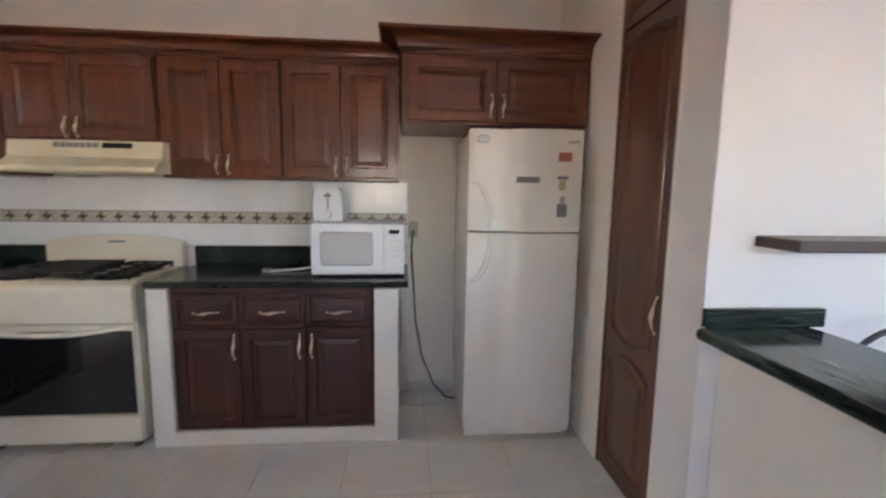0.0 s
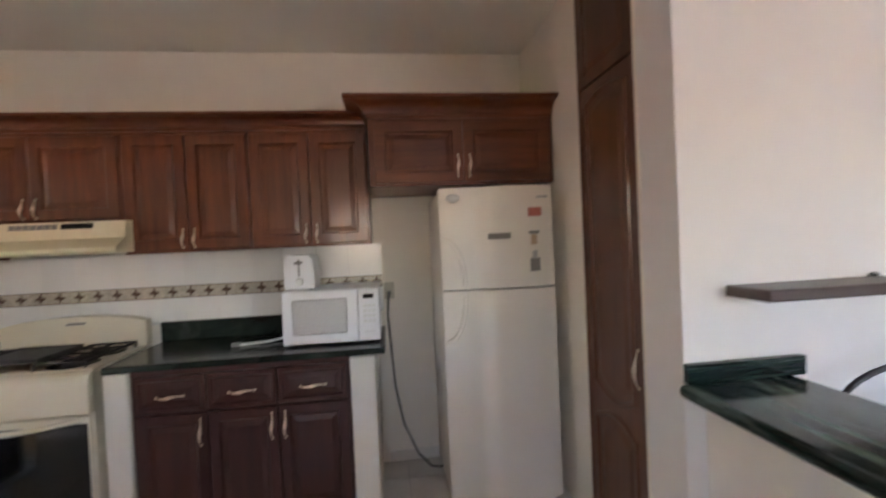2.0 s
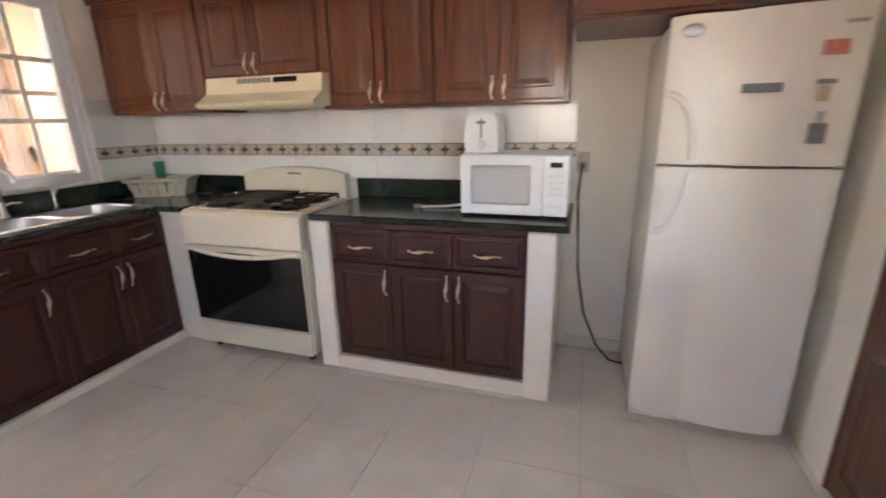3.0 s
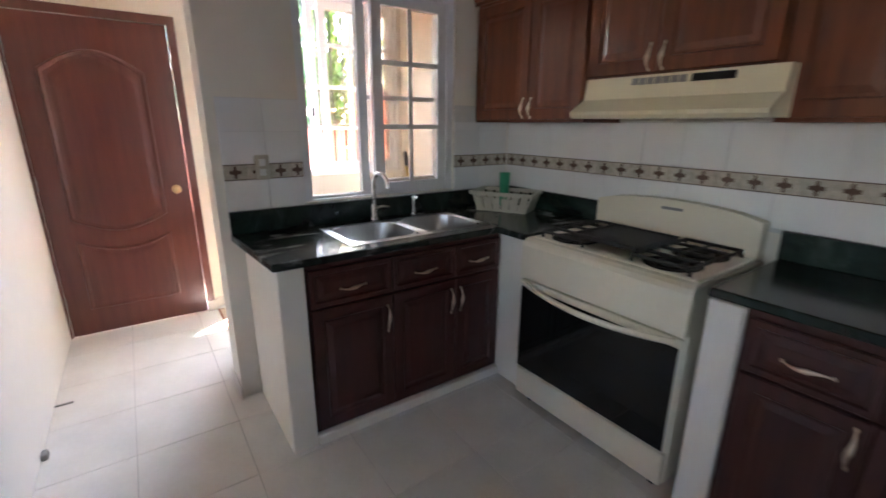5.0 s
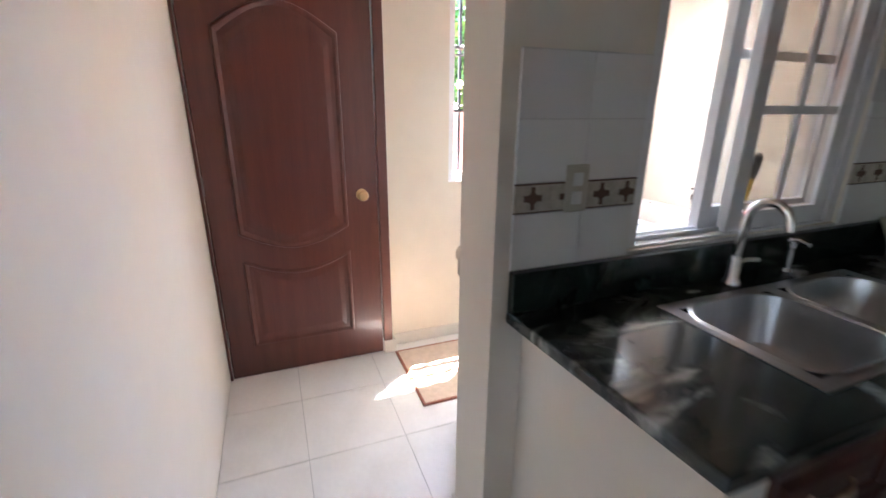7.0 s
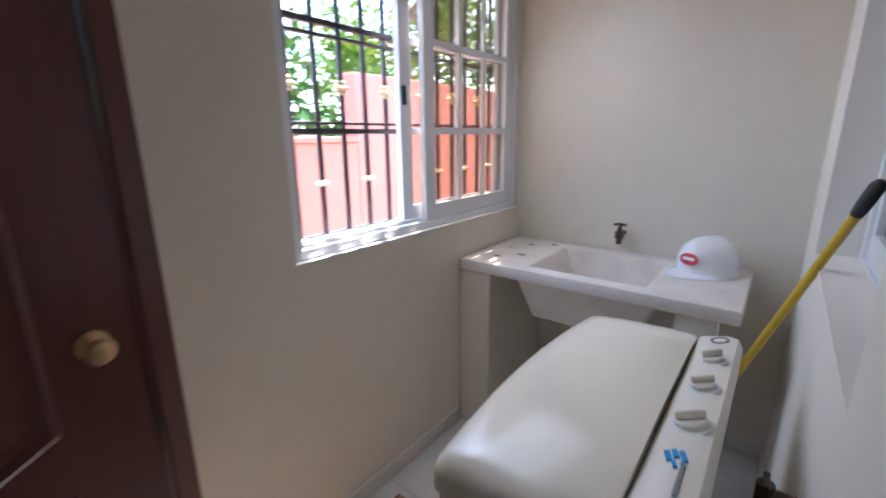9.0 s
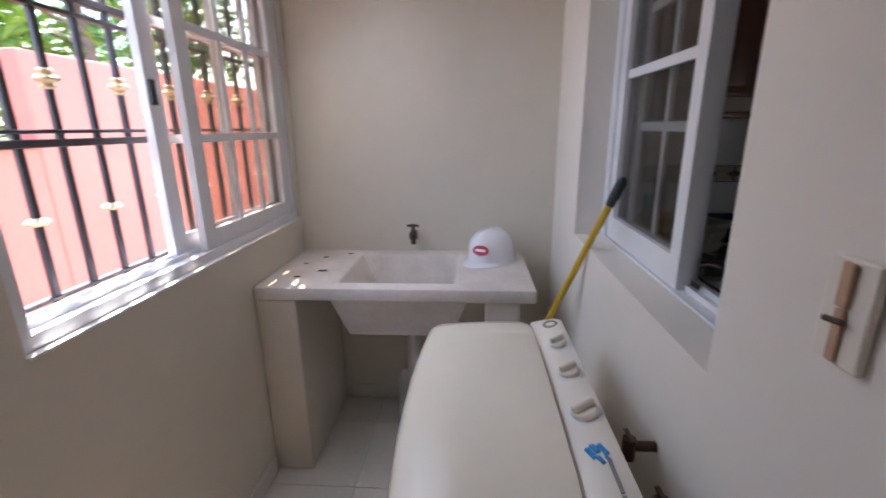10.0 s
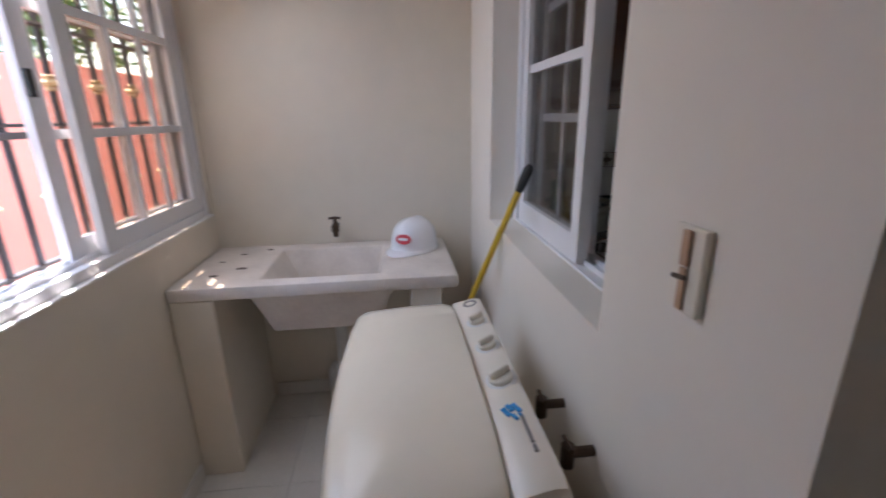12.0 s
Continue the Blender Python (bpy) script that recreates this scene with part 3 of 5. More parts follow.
crown("trim_crown_fridge", 0.045, E - 0.004, FC, 2.10, 0.10, 0.115, "mahogany crown moulding above the refrigerator", left=True)

pantry = thing("pantry_cabinet", "tall built-in mahogany pantry with a panelled door", "cabinet", (1.2, 1.87, 0.0))
m_pan = Matrix.Translation((E + 0.022, 0, 0)) @ Matrix.Rotation(radians(-90), 4, "Z")
part("side_panel", box(E + 0.003, E + 0.05, 1.622, 1.635, 0.001, 2.628), M_PANTRY, pantry)
part("side_panel", box(E + 0.003, E + 0.05, 2.085, 2.098, 0.001, 2.628), M_PANTRY, pantry)
part("back", box(1.6, 1.615, 1.622, 2.098, 0.001, 2.628), M_PANTRY, pantry)
bm = placed(panel_front(-2.083, -1.637, 2.125, 2.625, 0.02, 0.05), m_pan)
part("upper_door", bm, M_PANTRY, pantry)
pdoor = part("door", placed(box(-2.083, -1.637, -0.014, 0.0, 0.01, 2.118), m_pan), M_PANTRY, pantry)


def moulded(x0, x1, z0, z1, top, bottom, y):
    """A raised bead round a slightly raised field, on a door face at -y."""
    steps = [(0.0, -0.002), (0.004, 0.007), (0.012, 0.010), (0.020, 0.006), (0.026, 0.0005), (0.045, 0.0005), (0.070, 0.005)]
    bm = terrace([arch_outline(x0, x1, z0, z1, top, bottom, i) for i, _ in steps], [d for _, d in steps])
    bmesh.ops.translate(bm, verts=bm.verts, vec=(0, y, 0))
    return bm


part("panel", placed(moulded(-2.035, -1.685, 0.74, 2.05, 0.03, 0.05, -0.014), m_pan), M_PANTRY, pdoor)
part("panel", placed(moulded(-2.035, -1.685, 0.10, 0.60, 0.05, 0.0, -0.014), m_pan), M_PANTRY, pdoor)
part("handle", placed(bow_handle((-1.665, -0.014, 0.90), 0.15, True), m_pan), M_NICKEL, pdoor, "bowed metal handle", True)


# ---- kitchen: refrigerator ----
fridge = thing("refrigerator", "off-white two-door top-freezer refrigerator with curved handles", "refrigerator", (0.69, 2.6, 0.0))
FX0, FX1 = 0.395, 0.99


def fridge_door(z0, z1):
    """A door whose face steps forward in a soft wave to the right of the grip."""
    top = []
    for k in range(25):
        u = k / 24
        x = FX0 + (FX1 - FX0) * u
        wave = 1 / (1 + math.exp(-(u - 0.37) * 45))
        y = 2.315 - 0.012 * math.sin(math.pi * min(1, u / 0.37)) - 0.038 * wave - 0.015 * math.sin(math.pi * max(0, (u - 0.37) / 0.63)) * wave
        if u == 0 or u == 1:
            y += 0.012
        top.append((x, y))
    top += [(FX1, 2.372), (FX0, 2.372)]
    bm = prism(top, z0, z1, "xyz")
    bmesh.ops.bevel(bm, geom=[e for e in bm.edges if abs(e.verts[0].co.z - e.verts[1].co.z) < 1e-6], offset=0.005, segments=2, profile=0.5, affect="EDGES")
    return bm


part("body", box(FX0 + 0.005, FX1 - 0.005, 2.378, N - 0.03, 0.03, 1.695, 0.012), M_FRIDGE, fridge, "", True)
part("gasket", box(FX0 + 0.012, FX1 - 0.012, 2.370, 2.380, 0.06, 1.69), M_PRINTGREY, fridge)
freezer_door = part("freezer_door", fridge_door(1.182, 1.708), M_FRIDGE, fridge, "", True)
lower_door = part("fresh_food_door", fridge_door(0.062, 1.172), M_FRIDGE, fridge, "", True)
part("base_grille", box(FX0 + 0.01, FX1 - 0.01, 2.36, 2.40, 0.0, 0.06, 0.004), M_FRIDGE, fridge)
for name_door, sgn, zc in ((freezer_door, 1, 1.192), (lower_door, -1, 1.162)):
    pts = []
    for k in range(15):
        a = k / 14
        pts.append((FX0 + 0.012 + 0.105 * math.cos(a * math.pi / 2), 2.303 - 0.012 * math.sin(math.pi * a), zc + sgn * (0.01 + 0.24 * math.sin(a * math.pi / 2))))
    part("handle", tube(pts, 0.013, 10), M_FRIDGE, name_door, "curved moulded grip", True)


def decal(name, x0, x1, z0, z1, material, label, y=2.2575):
    part(name, box(x0, x1, y - 0.004, y, z0, z1, 0.0015, None, 1), material, freezer_door, label)


part("badge", lathe([(0.036, 0.0), (0.036, -0.006), (0.030, -0.009)], (0.465, 2.305, 1.655), "y", 24, None, (1, 0.62)), M_STEEL, freezer_door, "oval chrome badge", True)
decal("sticker", 0.845, 0.915, 1.545, 1.59, M_PINK, "faded red and white sticker", 2.2485)
decal("sticker", 0.63, 0.75, 1.435, 1.465, M_PRINTGREY, "grey lettering strip", 2.2515)
decal("sticker", 0.845, 0.90, 1.455, 1.470, M_PRINTGREY, "grey magnet", 2.2485)
decal("sticker", 0.855, 0.888, 1.40, 1.452, M_TAN, "tan magnet", 2.2485)
decal("sticker", 0.848, 0.90, 1.262, 1.33, M_PRINTGREY, "dark photo magnet", 2.2485)
decal("sticker", 0.862, 0.886, 1.325, 1.368, M_STEEL, "small grey magnet", 2.2485)
decal("label_strip", 0.895, 0.955, 1.638, 1.650, M_STEEL, "small grey maker's plate", 2.254)

cable = solid("power_cable", tube([(0.118, 2.925, 1.112), (0.112, 2.80, 1.09), (0.105, 2.64, 1.00), (0.115, 2.55, 0.86), (0.13, 2.58, 0.62), (0.17, 2.63, 0.38), (0.25, 2.68, 0.17), (0.33, 2.73, 0.06), (0.40, 2.80, 0.012), (0.46, 2.88, 0.01)], 0.0055, 8),
              M_DARKGREY, "dark cable hanging beside the counter down to the floor", "cable", smooth=True)

# ---- kitchen: range, hood ----
stove = thing("stove", "aged cream freestanding gas range with a black oven window", "stove", (-1.71, 2.6, 0.0))
SX0, SX1, SF = -2.115, -1.305, 2.318
part("body", box(SX0, SX1, SF + 0.03, N - 0.06, 0.052, 0.885, 0.006), M_ENAMEL, stove)
bm = prism([(SF + 0.03, 0.70), (SF - 0.004, 0.70), (SF, 0.862), (SF + 0.010, 0.882), (SF + 0.028, 0.893), (SF + 0.06, 0.897), (SF + 0.06, 0.70)], SX0, SX1, "yzx")
panel = part("control_panel", bm, M_ENAMEL, stove, "cream control panel with worn print")
for k in range(6):
    part("knob_mark", box(SX0 + 0.11 + 0.115 * k, SX0 + 0.145 + 0.115 * k, SF - 0.001, SF + 0.004, 0.765, 0.80, 0.001, None, 1), M_HOOD, panel, "faded printed knob mark")
oven = part("oven_door", box(SX0 + 0.004, SX1 - 0.004, SF, SF + 0.028, 0.204, 0.69, 0.008), M_ENAMEL, stove)
part("oven_window", box(SX0 + 0.012, SX1 - 0.012, SF - 0.004, SF + 0.002, 0.213, 0.655, 0.004), M_OVENGLASS, oven, "black glass oven window")
pts = []
for k in range(17):
    u = k / 16 * 2 - 1
    pts.append(((SX0 + SX1) / 2 + u * 0.385, SF - 0.012 - 0.034 * (1 - u * u), 0.682 - 0.032 * (1 - u * u)))
part("oven_handle", tube(pts, 0.013, 10), M_ENAMEL, oven, "bowed cream handle", True)
part("drawer", box(SX0 + 0.004, SX1 - 0.004, SF, SF + 0.028, 0.052, 0.198, 0.008), M_ENAMEL, stove)
for x in (SX0 + 0.06, SX1 - 0.06):
    for y in (SF + 0.07, N - 0.12):
        part("foot", lathe([(0.020, 0.0), (0.020, 0.03), (0.012, 0.035), (0.012, 0.053)], (x, y, 0.0), "z", 12), M_DARKGREY, stove)
part("cooktop", box(SX0 + 0.012, SX1 - 0.012, SF + 0.055, N - 0.11, 0.885, 0.902, 0.006), M_ENAMEL, stove)
guard = [(SX0 + 0.02, 0.90), (SX1 - 0.01, 0.90), (SX1 - 0.01, 1.05)]
for k in range(1, 8):
    u = k / 8
    guard.append((SX1 - 0.01 - u * (SX1 - SX0 - 0.03), 1.062 + 0.03 * math.sin(math.pi * u)))
guard.append((SX0 + 0.02, 1.05))
bm = prism(guard, N - 0.105, N - 0.045, "xzy")
bmesh.ops.bevel(bm, geom=[e for e in bm.edges if e.calc_face_angle(0) > 0.9], offset=0.012, segments=3, profile=0.5, affect="EDGES")
backguard = part("backguard", bm, M_ENAMEL, stove, "", True)
part("print_bar", box(-1.74, -1.64, N - 0.1065, N - 0.104, 1.045, 1.058), M_PRINTGREY, backguard, "small grey printed mark")
for gx in (SX0 + 0.17, SX1 - 0.17):
    for gy in (SF + 0.18, N - 0.24):
        part("drip_pan", lathe([(0.11, 0.9022), (0.105, 0.905), (0.085, 0.9045), (0.06, 0.903)], (gx, gy, 0), "z", 24), M_BLACK, stove, "blackened drip pan", True)
        part("burner", lathe([(0.055, 0.902), (0.055, 0.912), (0.036, 0.914), (0.036, 0.924), (0.01, 0.926)], (gx, gy, 0), "z", 20), M_IRON, stove)
    grate = bmesh.new()
    for off in (-0.115, 0.115):
        tube([(gx + off, SF + 0.08, 0.93), (gx + off, N - 0.135, 0.93)], 0.0075, 6, grate)
    for yy in (SF + 0.08, SF + 0.18, (SF + N) / 2 - 0.03, N - 0.24, N - 0.135):
        tube([(gx - 0.115, yy, 0.93), (gx + 0.115, yy, 0.93)], 0.0075, 6, grate)
    tube([(gx, SF + 0.08, 0.931), (gx, N - 0.135, 0.931)], 0.005, 6, grate)
    for off in (-0.115, 0.115):
        for yy in (SF + 0.08, N - 0.135):
            tube([(gx + off, yy, 0.901), (gx + off, yy, 0.93)], 0.0075, 6, grate)
    part("grate", grate, M_IRON, stove, "black cast iron grate")
griddle = thing("griddle", "black cast iron griddle lying across the burners", "griddle", (-1.74, 2.58, 0.937))
bm = box(-1.90, -1.58, 2.41, 2.74, 0.937, 0.949, 0.004)
part("plate", bm, M_IRON, griddle)
for x0, x1, y0, y1 in ((-1.90, -1.89, 2.41, 2.74), (-1.59, -1.58, 2.41, 2.74), (-1.89, -1.59, 2.41, 2.42), (-1.89, -1.59, 2.73, 2.74)):
    part("rim", box(x0, x1, y0, y1, 0.9495, 0.957, 0.001, None, 1), M_IRON, griddle)

hood = thing("range_hood", "cream enamelled range hood under the cabinets", "range hood", (-1.66, 2.7, 1.455))
bm = prism([(2.47, 1.468), (2.47, 1.482), (2.56, 1.535), (2.575, 1.624), (N - 0.005, 1.624), (N - 0.005, 1.455), (2.485, 1.455)], -2.018, -1.238, "yzx")
bmesh.ops.bevel(bm, geom=[e for e in bm.edges if e.calc_face_angle(0) > 0.5], offset=0.004, segments=2, profile=0.5, affect="EDGES")
part("canopy", bm, M_HOOD, hood)
m_slope = Matrix.Translation((0, 2.571, 1.60)) @ Matrix.Rotation(radians(-9), 4, "X")
for k in range(7):
    x = -1.79 + 0.033 * k
    part("vent_slot", placed(box(x, x + 0.027, -0.0035, 0.002, -0.013, 0.013), m_slope), M_PRINTGREY, hood, "grey vent slot")
part("switch_plate", placed(box(-1.545, -1.395, -0.0035, 0.002, -0.014, 0.014), m_slope), M_BLACK, hood, "black switch plate")

# ---- kitchen: small appliances ----
mw = thing("microwave_oven", "white countertop microwave with a grey window", "microwave", (-0.2, 2.7, 0.901))
MX0, MX1, MF = -0.455, 0.062, 2.49
part("body", box(MX0, MX1, MF + 0.022, 2.86, 0.912, 1.202, 0.006), M_WHITE, mw)
mdoor = part("door", box(MX0, MX1 - 0.115, MF, MF + 0.02, 0.912, 1.202, 0.008), M_WHITE, mw)
part("window", box(MX0 + 0.055, MX1 - 0.175, MF - 0.003, MF + 0.002, 0.965, 1.155, 0.012), M_GREY, mdoor, "grey perforated window")
mpanel = part("control_panel", box(MX1 - 0.113, MX1, MF, MF + 0.02, 0.912, 1.202, 0.008), M_WHITE, mw)
part("display", box(MX1 - 0.085, MX1 - 0.03, MF - 0.003, MF + 0.002, 1.145, 1.168), M_BLACK, mpanel, "small black display")
for r in range(4):
    for c in range(3):
        x = MX1 - 0.088 + c * 0.024
        part("key", box(x, x + 0.018, MF - 0.0015, MF + 0.002, 1.095 - r * 0.028, 1.112 - r * 0.028, 0.001, None, 1), M_PVC, mpanel)
part("open_button", box(MX1 - 0.09, MX1 - 0.022, MF - 0.004, MF + 0.002, 0.935, 0.965, 0.003), M_WHITE, mpanel)
for x in (MX0 + 0.05, MX1 - 0.05):
    for y in (2.56, 2.82):
        part("foot", lathe([(0.014, 0.9005), (0.014, 0.9125)], (x, y, 0), "z", 12), M_DARKGREY, mw)

toaster = thing("toaster", "white upright two-slice toaster on the microwave", "toaster", (-0.38, 2.66, 1.202))
bm = prism([(-0.452, 1.206), (-0.292, 1.206), (-0.288, 1.24), (-0.296, 1.37), (-0.318, 1.395), (-0.426, 1.395), (-0.448, 1.37), (-0.456, 1.24)], 2.58, 2.80, "xzy")
bmesh.ops.bevel(bm, geom=[e for e in bm.edges if e.calc_face_angle(0) > 0.2], offset=0.008, segments=2, profile=0.5, affect="EDGES")
part("shell", bm, M_WHITE, toaster, "", True)
part("lever_slot", box(-0.376, -0.368, 2.577, 2.582, 1.275, 1.37), M_PRINTGREY, toaster)
part("lever", box(-0.392, -0.352, 2.560, 2.582, 1.345, 1.358, 0.003), M_PRINTGREY, toaster, "grey lever")
part("dial", lathe([(0.022, 0.0), (0.018, -0.012)], (-0.372, 2.58, 1.245), "y", 16), M_PVC, toaster)
part("slot", box(-0.425, -0.319, 2.63, 2.655, 1.392, 1.396), M_BLACK, toaster)
part("slot", box(-0.425, -0.319, 2.72, 2.745, 1.392, 1.396), M_BLACK, toaster)
for x in (-0.43, -0.314):
    part("foot", box(x - 0.01, x + 0.01, 2.60, 2.78, 1.2022, 1.2065), M_DARKGREY, toaster)

solid("appliance_plug_cord", tube([(-0.47, 2.72, 0.925), (-0.52, 2.70, 0.915), (-0.58, 2.66, 0.912), (-0.66, 2.655, 0.909), (-0.72, 2.64, 0.908)], 0.007, 8), M_PVC, "white cord end lying on the counter by the microwave", "cord", smooth=True)
solid("plug", box(-0.765, -0.718, 2.625, 2.652, 0.9005, 0.922, 0.004), M_PRINTGREY, "grey plug lying on the marble counter", "plug")

# ---- kitchen: sink ----
ksink = thing("kitchen_sink", "stainless steel double-bowl drop-in sink", "sink", (-2.6, 1.96, 0.9))


def bowl(x0, x1, y0, y1, depth, corner):
    """A pressed bowl with round corners, rim up."""
    def ring(inset, r, z):
        pts = []
        a0, a1, b0, b1 = x0 + inset, x1 - inset, y0 + inset, y1 - inset
        for cx, cy, start in ((a1 - r, b1 - r, 0), (a0 + r, b1 - r, 90), (a0 + r, b0 + r, 180), (a1 - r, b0 + r, 270)):
            for k in range(7):
                a = radians(start + 15 * k)
                pts.append((cx + r * math.cos(a), cy + r * math.sin(a), z))
        return pts
    bm = bmesh.new()
    lines = [ring(-0.012, corner + 0.012, 0.9032), ring(-0.003, corner + 0.003, 0.9055), ring(0.002, corner, 0.902), ring(0.008, corner, 0.86), ring(0.016, corner, 0.9 - depth + 0.03), ring(0.04, corner - 0.01, 0.9 - depth)]
    rings = [[bm.verts.new(p) for p in line] for line in lines]
    for a, b in zip(rings, rings[1:]):
        n = len(a)
        for j in range(n):
            bm.faces.new([a[j], a[(j + 1) % n], b[(j + 1) % n], b[j]])
    bm.faces.new(rings[-1])
    return bm


part("bowl", bowl(-2.79, -2.445, 1.582, 1.945, 0.17, 0.10), M_STEEL, ksink, "", True)
part("bowl", bowl(-2.79, -2.445, 1.975, 2.338, 0.17, 0.10), M_STEEL, ksink, "", True)
rim = cells([-2.822, -2.786, -2.449, -2.415], [1.55, 1.59, 1.937, 1.983, 2.33, 2.37], lambda x, y: not (-2.786 < x < -2.449 and (1.59 < y < 1.937 or 1.983 < y < 2.33)), 0.9005, 0.9025, "xyz")
part("rim", rim, M_STEEL, ksink)
for y in (1.77, 2.15):
    part("drain", lathe([(0.04, 0.7305), (0.04, 0.733), (0.03, 0.734), (0.008, 0.732)], (-2.615, y, 0), "z", 20), M_CHROME, ksink)

FX, FY = -2.865, 1.89
faucet = thing("faucet", "chrome gooseneck kitchen faucet behind the sink", "faucet", (FX, FY, 0.9))
part("base", lathe([(0.027, 0.9005), (0.027, 0.912), (0.019, 0.925), (0.018, 0.985), (0.014, 0.992)], (FX, FY, 0), "z", 20), M_CHROME, faucet, "", True)
pts = [(FX, FY, 0.985), (FX + 0.003, FY, 1.05)]
for k in range(1, 12):
    a = math.radians(170) * k / 11
    pts.append((FX + 0.004 + 0.050 * (1 - math.cos(a)), FY + 0.016 * (1 - math.cos(a)), 1.100 + 0.065 * math.sin(a)))
pts.append((FX + 0.106, FY + 0.033, 1.092))
part("spout", tube(pts, 0.0125, 12, None, [0.013] * 11 + [0.0125, 0.0135, 0.014]), M_CHROME, faucet, "", True)
part("lever", tube([(FX, FY + 0.012, 0.965), (FX + 0.004, FY + 0.045, 0.975), (FX + 0.010, FY + 0.090, 0.972)], 0.007, 8), M_CHROME, faucet, "", True)
dispenser = thing("soap_dispenser", "small chrome pump dispenser on the counter", "dispenser", (-2.868, 2.15, 0.9))
part("base", lathe([(0.018, 0.9005), (0.018, 0.91), (0.010, 0.92), (0.010, 0.985), (0.014, 0.99), (0.014, 1.01)], (-2.868, 2.15, 0), "z", 16), M_CHROME, dispenser, "", True)
part("nozzle", tube([(-2.875, 2.15, 1.012), (-2.85, 2.148, 1.018), (-2.815, 2.14, 1.012)], 0.007, 8), M_CHROME, dispenser, "", True)

rack = thing("dish_rack", "beige plastic dish drainer with slotted flared sides in the corner", "dish rack", (-2.690, 2.735, 0.9))
m_rack = Matrix.Translation((-2.690, 2.735, 0)) @ Matrix.Rotation(radians(28), 4, "Z")
RA, RB, RZ = 0.200, 0.122, 1.025


def flared(bm):
    """Narrows a piece of the rack towards its foot and turns it into the corner."""
    for v in bm.verts:
        f = 0.80 + 0.20 * (v.co.z - 0.90) / (RZ - 0.90)
        v.co.x *= f
        v.co.y *= f
    return placed(bm, m_rack)


part("tray", flared(box(-RA + 0.01, RA - 0.01, -RB + 0.01, RB - 0.01, 0.9005, 0.909, 0.002, None, 1)), M_RACK, rack)
for axes, half, off, count in (("xzy", RA, RB, 6), ("yzx", RB, RA, 4)):
    for side in (-1, 1):
        step = (2 * half - 0.012) / count
        for k in range(count):
            u = -half + 0.006 + step * (k + 0.5)
            part("slat", flared(prism([(u - step / 2 + 0.006, 0.903), (u + step / 2 - 0.006, 0.903), (u + step / 2 - 0.006, 0.985), (u - step / 2 + 0.006, 0.985)], side * (off - 0.006), side * (off - 0.001), axes)), M_RACK, rack)
            for d in (-0.25, 0.0, 0.25):
                w = u + d * step
                part("slat", flared(prism([(w - 0.004, 0.984), (w + 0.004, 0.984), (w + 0.004, 1.008), (w - 0.004, 1.008)], side * (off - 0.006), side * (off - 0.001), axes)), M_RACK, rack)
for z0, z1, o in ((0.9012, 0.918, 0.0), (1.004, RZ, 0.007)):
    band = cells([-RA - o, -RA + 0.008, RA - 0.008, RA + o], [-RB - o, -RB + 0.008, RB - 0.008, RB + o], lambda x, y: not (abs(x) < RA - 0.008 and abs(y) < RB - 0.008), z0, z1, "xyz")
    part("rim", flared(band), M_RACK, rack)
cup = solid("cup", lathe([(0.0, 0.9095), (0.026, 0.9095), (0.036, 1.125), (0.032, 1.125), (0.023, 0.915), (0.0, 0.915)], (-2.77, 2.79, 0.0), "z", 24), M_GREEN, "green plastic cup standing in the dish rack", "cup", smooth=True)

socket = thing("wall_outlet", "pale outlet plate with a plug beside the counter", "outlet", (0.115, N, 1.08))
part("plate", box(0.088, 0.152, N - 0.008, N - 0.0005, 1.075, 1.185, 0.003), M_RACK, socket)
part("plug", box(0.105, 0.132, N - 0.034, N - 0.0085, 1.10, 1.128, 0.004), M_PRINTGREY, socket, "dark plug")
outlet = thing("wall_outlet", "cream outlet plate on the border tiles", "outlet", (W + 0.01, 1.33, 1.16))
part("plate", box(W + 0.0115, W + 0.018, 1.296, 1.364, 1.158, 1.278, 0.003), M_RACK, outlet)
part("socket", box(W + 0.018, W + 0.021, 1.315, 1.345, 1.225, 1.258, 0.002), M_PVC, outlet)
part("socket", box(W + 0.018, W + 0.021, 1.315, 1.345, 1.178, 1.211, 0.002), M_PVC, outlet)


# ---- windows ----
def sash(parent, x, y0, y1, z0, z1, rows, cols=2, stile=0.05, t=0.012, bottom=0.06, pane=M_PANE, note="smoked glass pane"):
    """A white sliding sash with a grid of bars over a smoked pane; x is its middle plane."""
    ob = part("sash", cells([y0, y0 + stile, y1 - stile, y1], [z0, z0 + bottom, z1 - stile, z1], lambda y, z: not (y0 + stile < y < y1 - stile and z0 + bottom < z < z1 - stile), x - t, x + t, "yzx"), M_ALU, parent)
    part("pane", box(x - 0.002, x + 0.002, y0 + stile - 0.004, y1 - stile + 0.004, z0 + bottom - 0.004, z1 - stile + 0.004), pane, ob, note)
    for c in range(1, cols):
        y = y0 + stile + (y1 - y0 - 2 * stile) * c / cols
        part("muntin", box(x - 0.007, x + 0.007, y - 0.011, y + 0.011, z0 + bottom, z1 - stile), M_ALU, ob)
    for z in rows:
        part("muntin", box(x - 0.0085, x + 0.0085, y0 + stile, y1 - stile, z - 0.013, z + 0.013), M_ALU, ob)
    return ob


